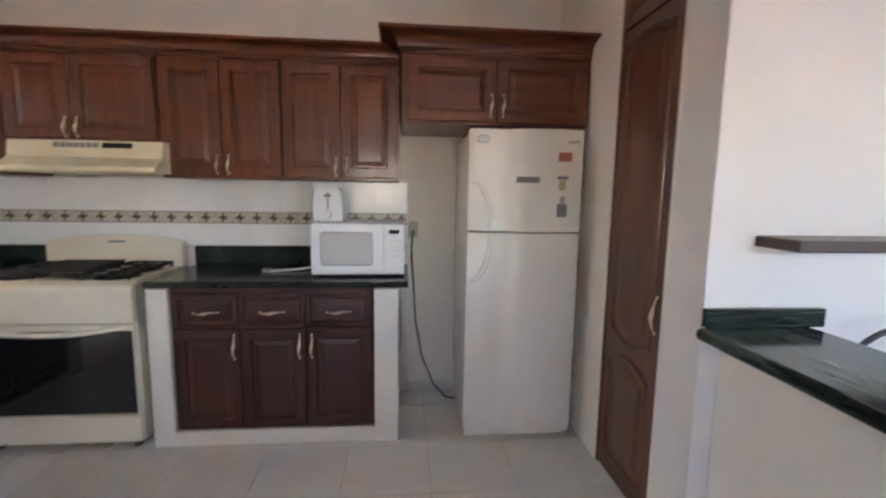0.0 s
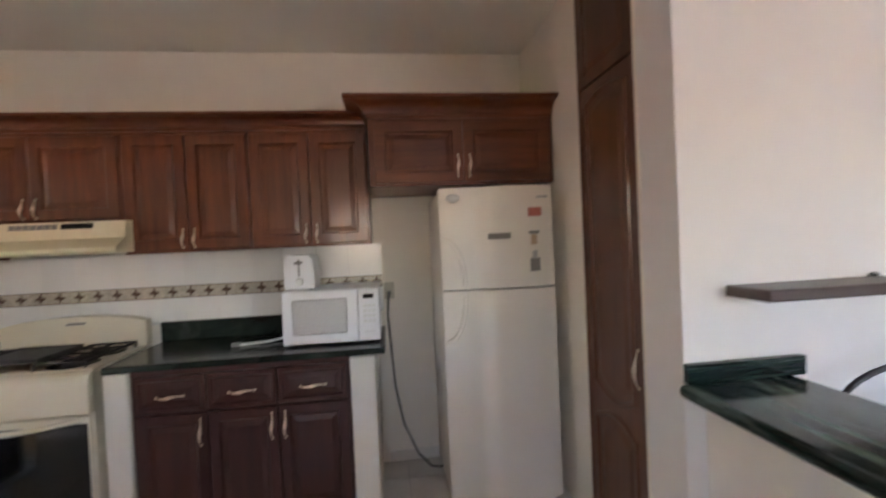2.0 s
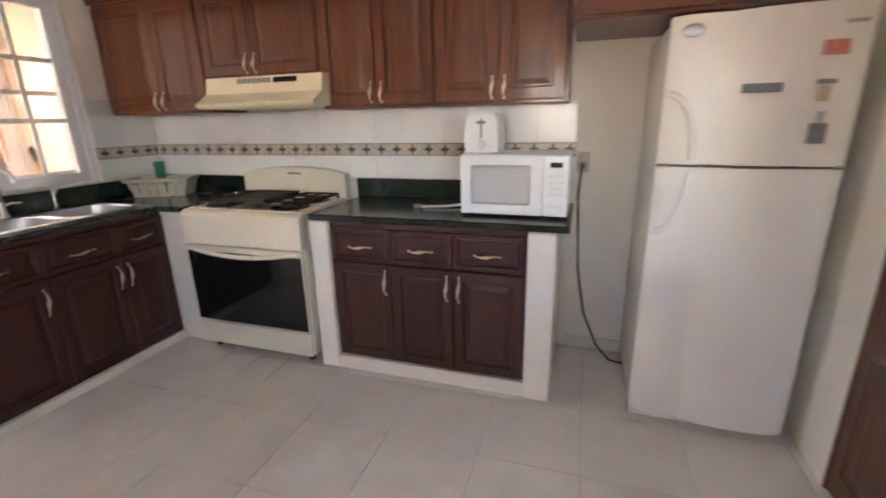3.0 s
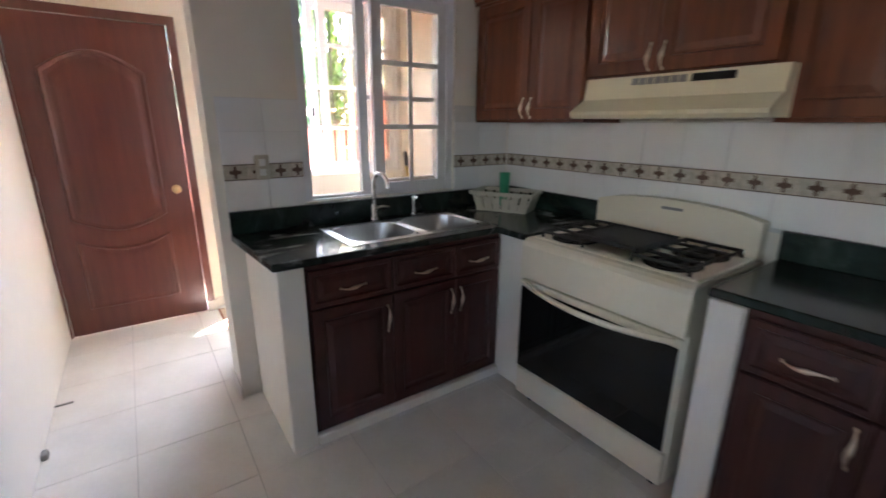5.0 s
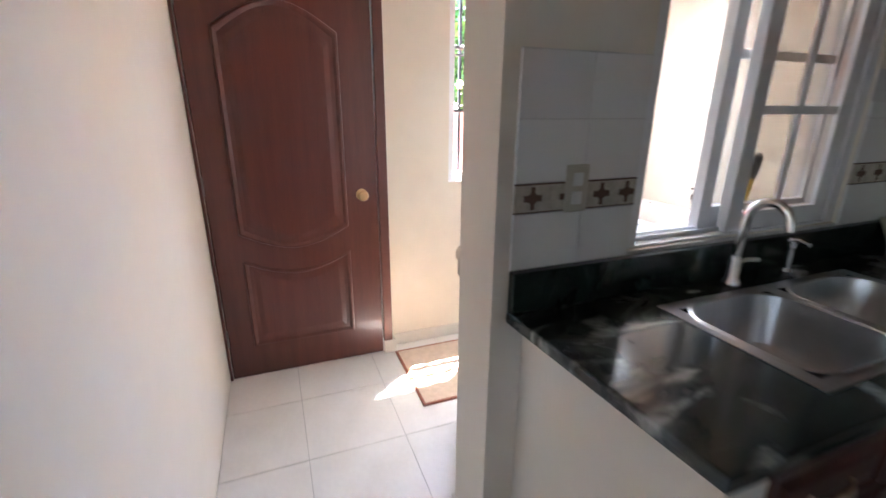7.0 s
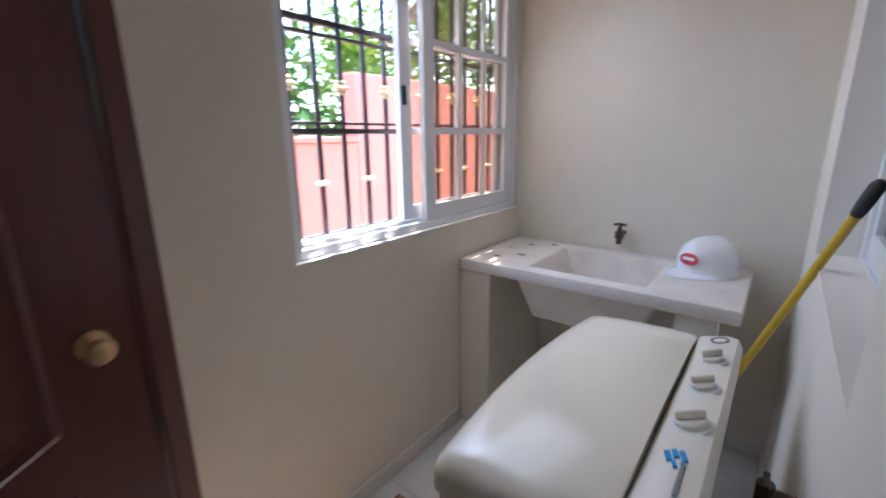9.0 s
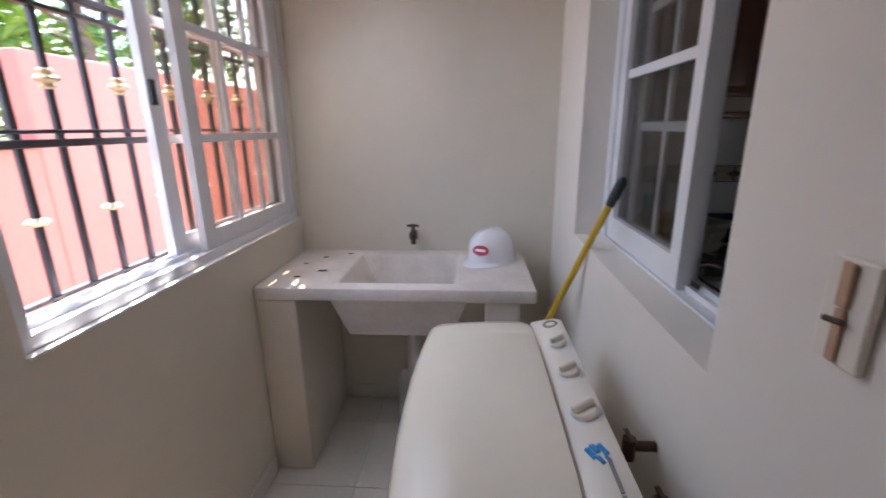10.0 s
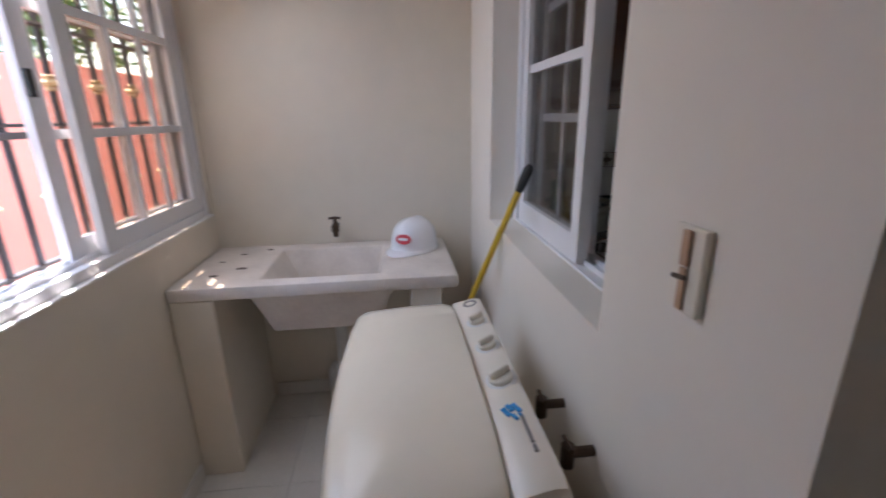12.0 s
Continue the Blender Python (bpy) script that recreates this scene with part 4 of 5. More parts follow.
def window_frame(parent, x0, x1, y0, y1, z0, z1, w=0.035, sill=0.03):
    part("window_frame", cells([y0, y0 + w, y1 - w, y1], [z0, z0 + sill, z1 - w, z1], lambda y, z: not (y0 + w < y < y1 - w and z0 + sill < z < z1 - w), x0, x1, "yzx"), M_ALU, parent)
    for k in (0.33, 0.66):
        x = x0 + (x1 - x0) * k
        part("track", box(x - 0.003, x + 0.003, y0 + w, y1 - w, z0 + sill, z0 + sill + 0.014), M_ALU, parent)


win_k = thing("window_1", "white aluminium sliding window with smoked panes, half open", "window", (-3.04, 2.0, 1.03), "", "structure")
window_frame(win_k, -3.06, -2.957, WIN_K[0] + 0.002, WIN_K[1] - 0.002, WIN_K[2] + 0.002, WIN_K[3] - 0.002, 0.042, 0.006)
sash(win_k, -3.034, 1.895, 2.454, 1.032, 2.10, [1.57], 1, 0.05, 0.017, 0.075, M_SCREEN, "dark insect screen")
sash(win_k, -2.984, 1.962, 2.454, 1.032, 2.10, [1.41, 1.755], 2, 0.060, 0.017)

win_l = thing("window_2", "white aluminium sliding window with smoked panes, slid half open", "window", (-4.40, 2.2, 0.99), "", "structure")
window_frame(win_l, LW2 - 0.125, LW2 - 0.018, WIN_L[0] + 0.002, WIN_L[1] - 0.002, WIN_L[2] + 0.002, WIN_L[3] - 0.002)
sash(win_l, -4.462, 2.115, 2.886, 1.034, 2.38, [1.39, 1.72, 2.05], 2, 0.062)
sash(win_l, -4.414, 2.20, 2.886, 1.034, 2.38, [1.39, 1.72, 2.05], 3, 0.062)
part("latch", box(-4.4495, -4.438, 2.118, 2.140, 1.485, 1.555, 0.003), M_BLACK, win_l, "small black latch")
solid("trim_window_sill", box(LW2 - 0.016, LW2 + 0.004, WIN_L[0] + 0.002, WIN_L[1] - 0.002, WIN_L[2] - 0.004, WIN_L[2] + 0.0015), M_WHITE_WALL, "white painted window sill", "sill", "structure")
# pane tints set only to cut the sky light entering these windows
M_DIM_PANE = glass("light_cutting_pane", (0.56, 0.54, 0.52))
M_HALF_DIM_PANE = glass("weak_light_cutting_pane", (0.66, 0.68, 0.69))
# both out of view; window_4 is added to light the dining side
for n_win, (a, b, c, d) in (("window_3", (-0.75, 0.15, 1.1, 2.0)), ("window_4", (1.9, 2.8, 0.95, 1.95))):
    win = thing(n_win, "unseen white aluminium window with two light-cutting panes", "window", ((a + b) / 2, SOUTH - 0.08, c), "", "structure")
    part("window_frame", cells([a, a + 0.05, (a + b) / 2 - 0.025, (a + b) / 2 + 0.025, b - 0.05, b], [c, c + 0.05, d - 0.05, d], lambda x, z: not (c + 0.05 < z < d - 0.05 and (a + 0.05 < x < (a + b) / 2 - 0.025 or (a + b) / 2 + 0.025 < x < b - 0.05)), SOUTH - 0.10, SOUTH - 0.06, "xzy"), M_ALU, win)
    for x0, x1 in ((a + 0.046, (a + b) / 2 - 0.021), ((a + b) / 2 + 0.021, b - 0.046)):
        part("pane", box(x0, x1, SOUTH - 0.083, SOUTH - 0.078, c + 0.046, d - 0.046), M_DIM_PANE if n_win == "window_3" else M_HALF_DIM_PANE, win)
# unseen window added so that daylight reaches the room beyond
win = thing("window_5", "unseen white aluminium window with two light-cutting panes", "window", (4.32, 1.6, 0.9), "", "structure")
part("window_frame", cells([0.9, 0.95, 1.575, 1.625, 2.25, 2.3], [0.9, 0.95, 2.05, 2.1], lambda y, z: not (0.95 < z < 2.05 and (0.95 < y < 1.575 or 1.625 < y < 2.25)), 4.31, 4.35, "yzx"), M_ALU, win)
for y0, y1 in ((0.946, 1.579), (1.621, 2.254)):
    part("pane", box(4.328, 4.333, y0, y1, 0.946, 2.054), M_HALF_DIM_PANE, win)

# iron grille outside the laundry window
grille = thing("window_grille", "dark iron window bars with gilt collars", "grille", (-4.54, 2.2, 0.95))
GX = -4.54
for z in (1.389, 1.416, 1.695, 1.735, 2.36, 1.03):
    half = 0.0095 if z in (1.389, 1.735) else 0.005
    part("rail", box(GX - 0.012, GX + 0.012, 1.48, 3.0, z - half, z + half, 0.002, None, 1), M_BAR_IRON, grille)
for k in range(13):
    y = 1.582 + 0.109 * k
    bar_ob = part("bar", box(GX - 0.007, GX + 0.007, y - 0.0085, y + 0.0085, 0.97, 2.44, 0.002, None, 1), M_BAR_IRON, grille)
    if k % 2 == 1:
        part("collar", lathe([(0.010, 1.512), (0.018, 1.517), (0.012, 1.524), (0.026, 1.534), (0.026, 1.538), (0.012, 1.548), (0.018, 1.555), (0.010, 1.560)], (GX, y, 0), "z", 12), M_GOLD, bar_ob, "gilt collar", True)
    else:
        part("collar", lathe([(0.010, 1.204), (0.020, 1.208), (0.026, 1.214), (0.020, 1.220), (0.010, 1.224)], (GX, y, 0), "z", 12), M_GOLD, bar_ob, "gilt collar", True)
for y in (1.488, 2.992):
    part("post", box(GX - 0.01, LW2 - 0.149, y - 0.008, y + 0.008, 0.98, 2.41, 0.002, None, 1), M_BAR_IRON, grille)

# ---- the panelled door at the end of the passage ----
door = thing("door_1", "closed mahogany door with arched raised panels and a brass knob", "door", (LW - 0.03, 0.73, 0.0), "", "structure")
m_door = Matrix.Translation((LW + 0.004, 0, 0)) @ Matrix.Rotation(radians(90), 4, "Z")
leaf = part("leaf", placed(box(0.303, 1.125, -0.001, 0.038, 0.006, 2.04, 0.002, None, 1), m_door), M_DOOR, door)
part("panel", placed(moulded(0.425, 0.965, 0.80, 1.74, 0.12, 0.09, -0.001), m_door), M_DOOR, leaf)
part("panel", placed(moulded(0.425, 0.965, 0.18, 0.665, -0.07, 0.0, -0.001), m_door), M_DOOR, leaf)
part("frame_side", placed(box(1.128, 1.178, -0.028, 0.06, 0.085, 2.05, 0.004), m_door), M_DOOR, door)
part("frame_head", placed(box(0.292, 1.178, -0.028, 0.06, 2.042, 2.095, 0.004), m_door), M_DOOR, door)
part("frame_side", placed(box(0.287, 0.300, -0.012, 0.06, 0.0, 2.04, 0.003), m_door), M_DOOR, door)
solid("trim_door_block", box(LW - 0.05, LW + 0.028, 1.13, 1.20, 0.0, 0.083, 0.004), M_BASE, "pale skirting block below the door frame", "skirting", "structure")
part("knob", placed(lathe([(0.030, -0.001), (0.030, -0.006), (0.012, -0.010), (0.010, -0.030), (0.022, -0.038), (0.028, -0.050), (0.022, -0.062), (0.006, -0.067)], (1.042, 0, 0.968), "y", 20), m_door), M_BRASS, leaf, "round brass knob", True)
for z in (0.25, 1.05, 1.85):
    part("hinge", placed(tube([(0.303, -0.006, z - 0.045), (0.303, -0.006, z + 0.045)], 0.006, 8), m_door), M_PRINTGREY, leaf, "steel hinge")


def mat_rug(x0, x1, y0, y1, z):
    rug = thing("bath_mat", "beige mat with a red-brown bound edge on the tiles", "mat", ((x0 + x1) / 2, (y0 + y1) / 2, z), "mats by the door")
    part("mat_top", box(x0 + 0.012, x1 - 0.012, y0 + 0.012, y1 - 0.012, z + 0.0005, z + 0.012, 0.004), M_MAT, rug)
    part("binding", cells([x0, x0 + 0.014, x1 - 0.014, x1], [y0, y0 + 0.014, y1 - 0.014, y1], lambda x, y: not (x0 + 0.014 < x < x1 - 0.014 and y0 + 0.014 < y < y1 - 0.014), z + 0.0005, z + 0.010, "xyz"), M_MATEDGE, rug)


mat_rug(-4.28, -3.98, 1.19, 1.85, 0.0)
mat_rug(-3.96, -3.745, 1.19, 1.62, 0.0)

solid("wood_splinter", box(-3.406, -3.395, 0.288, 0.365, 0.0, 0.008, 0.002, None, 1), M_PRINTGREY, "thin dark splinter lying on the floor by the wall", "scrap")
solid("plaster_scrap", box(-2.985, -2.935, 0.287, 0.312, 0.0, 0.03, 0.006), M_PRINTGREY, "dark scrap of plaster at the foot of the wall", "scrap")

# ---- laundry: concrete sink ----
lsink = thing("laundry_sink", "worn cast concrete laundry sink on plastered legs", "laundry sink", (-3.8, 2.65, 0.0))
SZ, SXL, SXR, SYF, SYB = 0.835, LW2 + 0.002, -3.300, 2.388, 2.938
BX0, BX1, BY0, BY1 = -4.062, -3.598, 2.462, 2.855
top = bmesh.new()
outer = [(SXL, SYF), (SXR, SYF), (SXR, SYB), (SXL, SYB)]
mouth = [(BX0, BY0), (BX1, BY0), (BX1, BY1), (BX0, BY1)]
foot = [(BX0 + 0.075, BY0 + 0.04), (BX1 - 0.03, BY0 + 0.04), (BX1 - 0.03, BY1 - 0.02), (BX0 + 0.075, BY1 - 0.02)]
rings = [[top.verts.new((x, y, z)) for x, y in line] for line, z in ((outer, SZ - 0.052), (outer, SZ), (mouth, SZ), (foot, SZ - 0.16))]
for a, b in zip(rings, rings[1:]):
    for j in range(4):
        top.faces.new([a[j], a[(j + 1) % 4], b[(j + 1) % 4], b[j]])
top.faces.new(rings[-1])
under = [(BX0 - 0.03, BY0 - 0.05), (BX1 + 0.045, BY0 - 0.05), (BX1 + 0.045, BY1 + 0.03), (BX0 - 0.03, BY1 + 0.03)]
keel = [(BX0 + 0.04, BY0 - 0.03), (BX1 - 0.02, BY0 - 0.03), (BX1 - 0.02, BY1), (BX0 + 0.04, BY1)]
lower = [[top.verts.new((x, y, z)) for x, y in line] for line, z in ((under, SZ - 0.052), (keel, SZ - 0.212))]
for a, b in ((rings[0], lower[0]), (lower[0], lower[1])):
    for j in range(4):
        top.faces.new([a[j], a[(j + 1) % 4], b[(j + 1) % 4], b[j]])
top.faces.new(lower[1])
bmesh.ops.recalc_face_normals(top, faces=top.faces)
bmesh.ops.bevel(top, geom=[e for e in top.edges if e.calc_face_angle(0) > 0.3], offset=0.008, segments=2, profile=0.5, affect="EDGES")
part("basin", top, M_CONCRETE, lsink, "worn concrete basin with a wide rim", True)
part("leg", box(SXL, -4.215, SYF + 0.008, SYB - 0.012, 0.0, SZ - 0.0525, 0.006), M_LAUNDRY, lsink, "plastered side leg")
part("leg", box(-3.487, -3.36, SYF + 0.02, SYF + 0.085, 0.0, SZ - 0.0525, 0.005), M_LAUNDRY, lsink, "plastered front leg")
part("drain_pipe", tube([(-3.80, 2.66, SZ - 0.19), (-3.80, 2.66, 0.30), (-3.80, 2.66, 0.16), (-3.80, 2.70, 0.10), (-3.80, 2.78, 0.09), (-3.80, 2.928, 0.09)], 0.027, 12), M_PVC, lsink, "white drain pipe", True)
part("trap", tube([(-3.88, 2.80, 0.0), (-3.88, 2.80, 0.20), (-3.86, 2.77, 0.25), (-3.82, 2.70, 0.26)], 0.024, 12), M_PVC, lsink, "white pipe elbow", True)
for x, y, r in ((-4.25, 2.52, 0.012), (-4.17, 2.60, 0.016), (-4.22, 2.80, 0.011), (-4.12, 2.86, 0.012), (-4.28, 2.70, 0.009)):
    part("rust_spot", lathe([(r, SZ - 0.002), (r * 0.9, SZ + 0.0012), (r * 0.4, SZ + 0.0016)], (x, y, 0), "z", 9, None, (1.5, 0.8)), M_TAP, lsink, "dark rusty spot")
tap = thing("wall_tap", "old dark brass tap on the wall above the basin", "tap", (-3.815, 2.93, 0.93))
part("pipe", tube([(-3.815, 2.939, 0.925), (-3.815, 2.87, 0.925)], 0.011, 10), M_TAP, tap, "", True)
part("body", lathe([(0.012, 0.885), (0.013, 0.905), (0.019, 0.912), (0.019, 0.938), (0.012, 0.945), (0.007, 0.972)], (-3.815, 2.862, 0), "z", 14), M_TAP, tap, "", True)
part("handle", tube([(-3.842, 2.862, 0.972), (-3.815, 2.862, 0.976), (-3.788, 2.862, 0.972)], 0.006, 8), M_TAP, tap, "", True)

helmet = thing("hard_hat", "white hard hat with a red oval badge on the sink rim", "helmet", (-3.450, 2.785, SZ))
HC = Vector((-3.450, 2.785, SZ + 0.012))
bm = bmesh.new()
rings = []
for k in range(10):
    a = k / 9 * math.pi / 2
    r, h = math.cos(a) ** 0.7, math.sin(a)
    ring = []
    for j in range(32):
        b = 2 * math.pi * j / 32
        x, y = 0.096 * r * math.cos(b), 0.120 * r * math.sin(b)
        ridge = 0.007 * math.exp(-(x / 0.018) ** 2) * (1 if k > 2 else k / 3)
        ring.append(bm.verts.new(HC + Vector((x, y, 0.03 + 0.100 * h + ridge))))
    rings.append(ring)
base_ring = [bm.verts.new(v.co - Vector((0, 0, 0.03)) + Vector(((v.co.x - HC.x) * 0.05, (v.co.y - HC.y) * 0.05, 0))) for v in rings[0]]
rings.insert(0, base_ring)
for a, b in zip(rings, rings[1:]):
    for j in range(32):
        bm.faces.new([a[j], a[(j + 1) % 32], b[(j + 1) % 32], b[j]])
bmesh.ops.remove_doubles(bm, verts=bm.verts, dist=0.0005)
turn = Matrix.Translation(HC) @ Matrix.Rotation(radians(-38), 4, "Z") @ Matrix.Translation(-HC)
part("shell", placed(bm, turn), M_HELMET, helmet, "", True)
bm = bmesh.new()
rim_o, rim_i = [], []
for j in range(32):
    b = 2 * math.pi * j / 32
    front_push = max(0.0, -math.sin(b)) ** 2 * 0.045
    rim_i.append((0.098 * math.cos(b), 0.121 * math.sin(b)))
    rim_o.append((0.106 * math.cos(b), 0.128 * math.sin(b) - front_push))
loops = [[bm.verts.new(HC + Vector((x, y, z))) for x, y in line] for line, z in ((rim_i, 0.006), (rim_o, -0.008), (rim_o, -0.0115), (rim_i, -0.0115))]
for a, b in zip(loops, loops[1:] + loops[:1]):
    for j in range(32):
        bm.faces.new([a[j], a[(j + 1) % 32], b[(j + 1) % 32], b[j]])
part("brim", placed(bm, turn), M_HELMET, helmet, "", True)
m_badge = Matrix.Translation(HC) @ Matrix.Rotation(radians(-26), 4, "Z") @ Matrix.Translation((0, -0.1165, 0.058)) @ Matrix.Rotation(radians(-12), 4, "X")
part("badge", placed(lathe([(0.036, 0.004), (0.036, -0.004), (0.033, -0.005)], (0, 0, 0), "y", 24, None, (1, 0.62)), m_badge), M_RED, helmet, "red oval badge")
part("badge_print", placed(box(-0.022, 0.022, -0.0065, -0.004, -0.005, 0.006, 0.001, None, 1), m_badge), M_HELMET, helmet, "white printed bar")

# ---- laundry: twin-tub washer ----
washer = thing("washing_machine", "cream plastic twin-tub washing machine with three knobs", "washing machine", (-3.47, 1.68, 0.0))
WX0, WX1, WY0, WY1 = -3.658, -3.28, 1.30, 2.062


def rounded_plan(x0, x1, y0, y1, r, n=6):
    pts = []
    for cx, cy, s in ((x1 - r, y1 - r, 0), (x0 + r, y1 - r, 90), (x0 + r, y0 + r, 180), (x1 - r, y0 + r, 270)):
        pts += [(cx + r * math.cos(radians(s + 90 * k / n)), cy + r * math.sin(radians(s + 90 * k / n))) for k in range(n + 1)]
    # extra points along the long sides let them bow
    out = []
    for j, (a, b) in enumerate(zip(pts, pts[1:] + pts[:1])):
        out.append(a)
        if j % (n + 1) == n:
            out += [(a[0] + (b[0] - a[0]) * k / 8, a[1] + (b[1] - a[1]) * k / 8) for k in range(1, 8)]
    return out


def loft(lines, bm=None, cap=True):
    """Skins a row of closed outlines of (x, y, z)."""
    bm = bm or bmesh.new()
    rings = [[bm.verts.new(p) for p in line] for line in lines]
    for a, b in zip(rings, rings[1:]):
        n = len(a)
        for j in range(n):
            bm.faces.new([a[j], a[(j + 1) % n], b[(j + 1) % n], b[j]])
    if cap:
        bm.faces.new(rings[0])
        bm.faces.new(rings[-1])
    return bm


def level(i, z, r=0.04, x1=WX1):
    out = []
    for x, y in rounded_plan(WX0 + i, x1 - i, WY0 + i, WY1 - i, r):
        v, u = (y - WY0) / (WY1 - WY0) * 2 - 1, (x - WX0) / (x1 - WX0)
        out.append((x - 0.024 * (1 - v * v) * (1 - u), y, z))
    return out


part("body", loft([level(0.03, 0.02), level(0.03, 0.09), level(0.018, 0.10), level(0.012, 0.72), level(0.004, 0.735), level(0.004, 0.80)]), M_WASHER, washer, "", True)
LX1 = -3.372


def crowned(i, lift, x1, r):
    """A lid line that is highest along its middle."""
    out = []
    for x, y in rounded_plan(WX0 + i, x1 - min(i, 0.002), WY0 + i, WY1 - i, r):
        v = (y - WY0) / (WY1 - WY0) * 2 - 1
        u = (x - WX0) / (x1 - WX0)
        x -= 0.024 * (1 - v * v) * (1 - u)
        y += 0.012 * math.sin(math.pi * u) * max(0, v)
        out.append((x, y, lift + 0.012 * (1 - v * v) + 0.014 * u))
    return out


lid = part("lid", loft([crowned(0.0, 0.800, LX1, 0.03), crowned(0.0, 0.832, LX1, 0.03), crowned(0.006, 0.846, LX1, 0.03), crowned(0.018, 0.856, LX1, 0.03), crowned(0.05, 0.864, LX1, 0.03), crowned(0.12, 0.870, LX1, 0.02)]), M_WASHER, washer, "glossy cream lid", True)
prof = [(LX1 + 0.0015, 0.80), (LX1 + 0.0015, 0.876), (LX1 + 0.008, 0.884), (WX1 - 0.03, 0.898), (WX1 - 0.010, 0.895), (WX1, 0.872), (WX1, 0.80)]
lines = []
for y, s in ((WY0 + 0.004, 0.55), (WY0 + 0.020, 0.9), (WY0 + 0.05, 1.0), (WY1 - 0.05, 1.0), (WY1 - 0.018, 0.85), (WY1 - 0.002, 0.5)):
    lines.append([(x, y, 0.80 + (z - 0.80) * s) for x, z in prof])
cpanel = part("control_panel", loft(lines), M_WPANEL, washer, "", True)
m_slant = lambda y: Matrix.Translation((-3.325, y, 0.8925)) @ Matrix.Rotation(radians(-14), 4, "Y")
for y, r in ((1.868, 0.021), (1.738, 0.022), (1.60, 0.026)):
    dial = part("dial_ring", placed(lathe([(r + 0.008, -0.002), (r + 0.008, 0.0015), (r + 0.002, 0.002)], (0, 0, 0), "z", 24), m_slant(y)), M_PVC, cpanel, "printed dial ring")
    part("knob", placed(lathe([(r, 0.0), (r, 0.010), (r - 0.003, 0.013)], (0, 0, 0), "z", 24), m_slant(y)), M_WPANEL, cpanel, "round cream knob", True)
    part("knob_grip", placed(box(-r * 0.95, r * 0.95, -0.006, 0.006, 0.012, 0.027, 0.004), m_slant(y) @ Matrix.Rotation(radians(25), 4, "Z")), M_WPANEL, cpanel)
part("fill_port", placed(lathe([(0.020, -0.002), (0.020, 0.003), (0.014, 0.003), (0.012, -0.001)], (0, 0, 0), "z", 20), m_slant(1.985)), M_PRINTGREY, cpanel, "round grey fill port")
for k, (dx, dy, w, h) in enumerate(((-0.013, 0.009, 0.009, 0.024), (-0.002, 0.014, 0.008, 0.020), (0.008, 0.006, 0.008, 0.026), (-0.008, -0.012, 0.006, 0.016), (0.003, -0.016, 0.005, 0.013))):
    part("logo_stroke", placed(box(dx - w / 2, dx + w / 2, dy - h / 2, dy + h / 2, 0.0, 0.005), m_slant(1.492) @ Matrix.Rotation(radians(20), 4, "Z")), M_BLUE, cpanel, "blue printed stroke")
for dy, w in ((1.452, 0.05), (1.42, 0.022), (1.395, 0.016)):
    part("print_bar", placed(box(0.006, 0.012, -w / 2, w / 2, 0.0, 0.005), m_slant(dy)), M_PRINTGREY, cpanel, "grey printed bar")
for x in (WX0 + 0.07, WX1 - 0.07):
    for y in (WY0 + 0.07, WY1 - 0.07):
        part("foot", lathe([(0.02, 0.0), (0.02, 0.021)], (x, y, 0), "z", 12), M_DARKGREY, washer)
part("drain_hose", tube([(WX1 - 0.02, 1.42, 0.70), (WX1 + 0.03, 1.42, 0.69), (WX1 + 0.05, 1.43, 0.60), (WX1 + 0.05, 1.44, 0.30), (WX1 + 0.045, 1.45, 0.03)], 0.016, 10), M_DARKGREY, washer, "dark drain hose", True)
for y, z in ((1.667, 0.770), (1.507, 0.775)):
    valve = thing("wall_valve", "old dark brass valve on the wall behind the washer", "valve", (WL, y, z), "supply valves")
    part("pipe", tube([(WL - 0.001, y, z), (WL - 0.055, y, z)], 0.011, 10), M_TAP, valve)
    part("body", tube([(WL - 0.055, y, z + 0.018), (WL - 0.055, y, z - 0.03)], 0.014, 10), M_TAP, valve)
    part("handle", tube([(WL - 0.055, y - 0.022, z + 0.022), (WL - 0.055, y + 0.022, z + 0.022)], 0.005, 8), M_TAP, valve)

pole = thing("extension_pole", "yellow pole with a black grip leaning on the window", "pole", (-3.48, 2.60, 0.0))
P0, P1 = Vector((-3.48, 2.60, 0.012)), Vector((-3.085, 2.225, 1.262))
part("shaft", tube([P0, P0.lerp(P1, 0.5), P0.lerp(P1, 0.935)], 0.0115, 12), M_YELLOW, pole, "", True)
part("grip", tube([P0.lerp(P1, 0.93), P0.lerp(P1, 0.95), P0.lerp(P1, 0.99), P1], 0.015, 12, None, [0.013, 0.016, 0.016, 0.009]), M_DARKGREY, pole, "black rubber grip", True)

switch = thing("light_switch", "white switch plate with a wooden clothes peg clipped on", "switch", (WL, 1.315, 1.175))
part("plate", box(WL - 0.011, WL - 0.0005, 1.279, 1.338, 1.172, 1.286, 0.003), M_WPANEL, switch)
part("peg", box(WL - 0.017, WL - 0.0115, 1.301, 1.315, 1.235, 1.282, 0.002), M_PIN, switch, "wooden peg half")
part("peg", box(WL - 0.016, WL - 0.0115, 1.302, 1.314, 1.176, 1.233, 0.002), M_PIN, switch, "wooden peg half")
part("spring", tube([(WL - 0.018, 1.298, 1.222), (WL - 0.018, 1.320, 1.219)], 0.0035, 8), M_TAP, switch, "rusty spring")

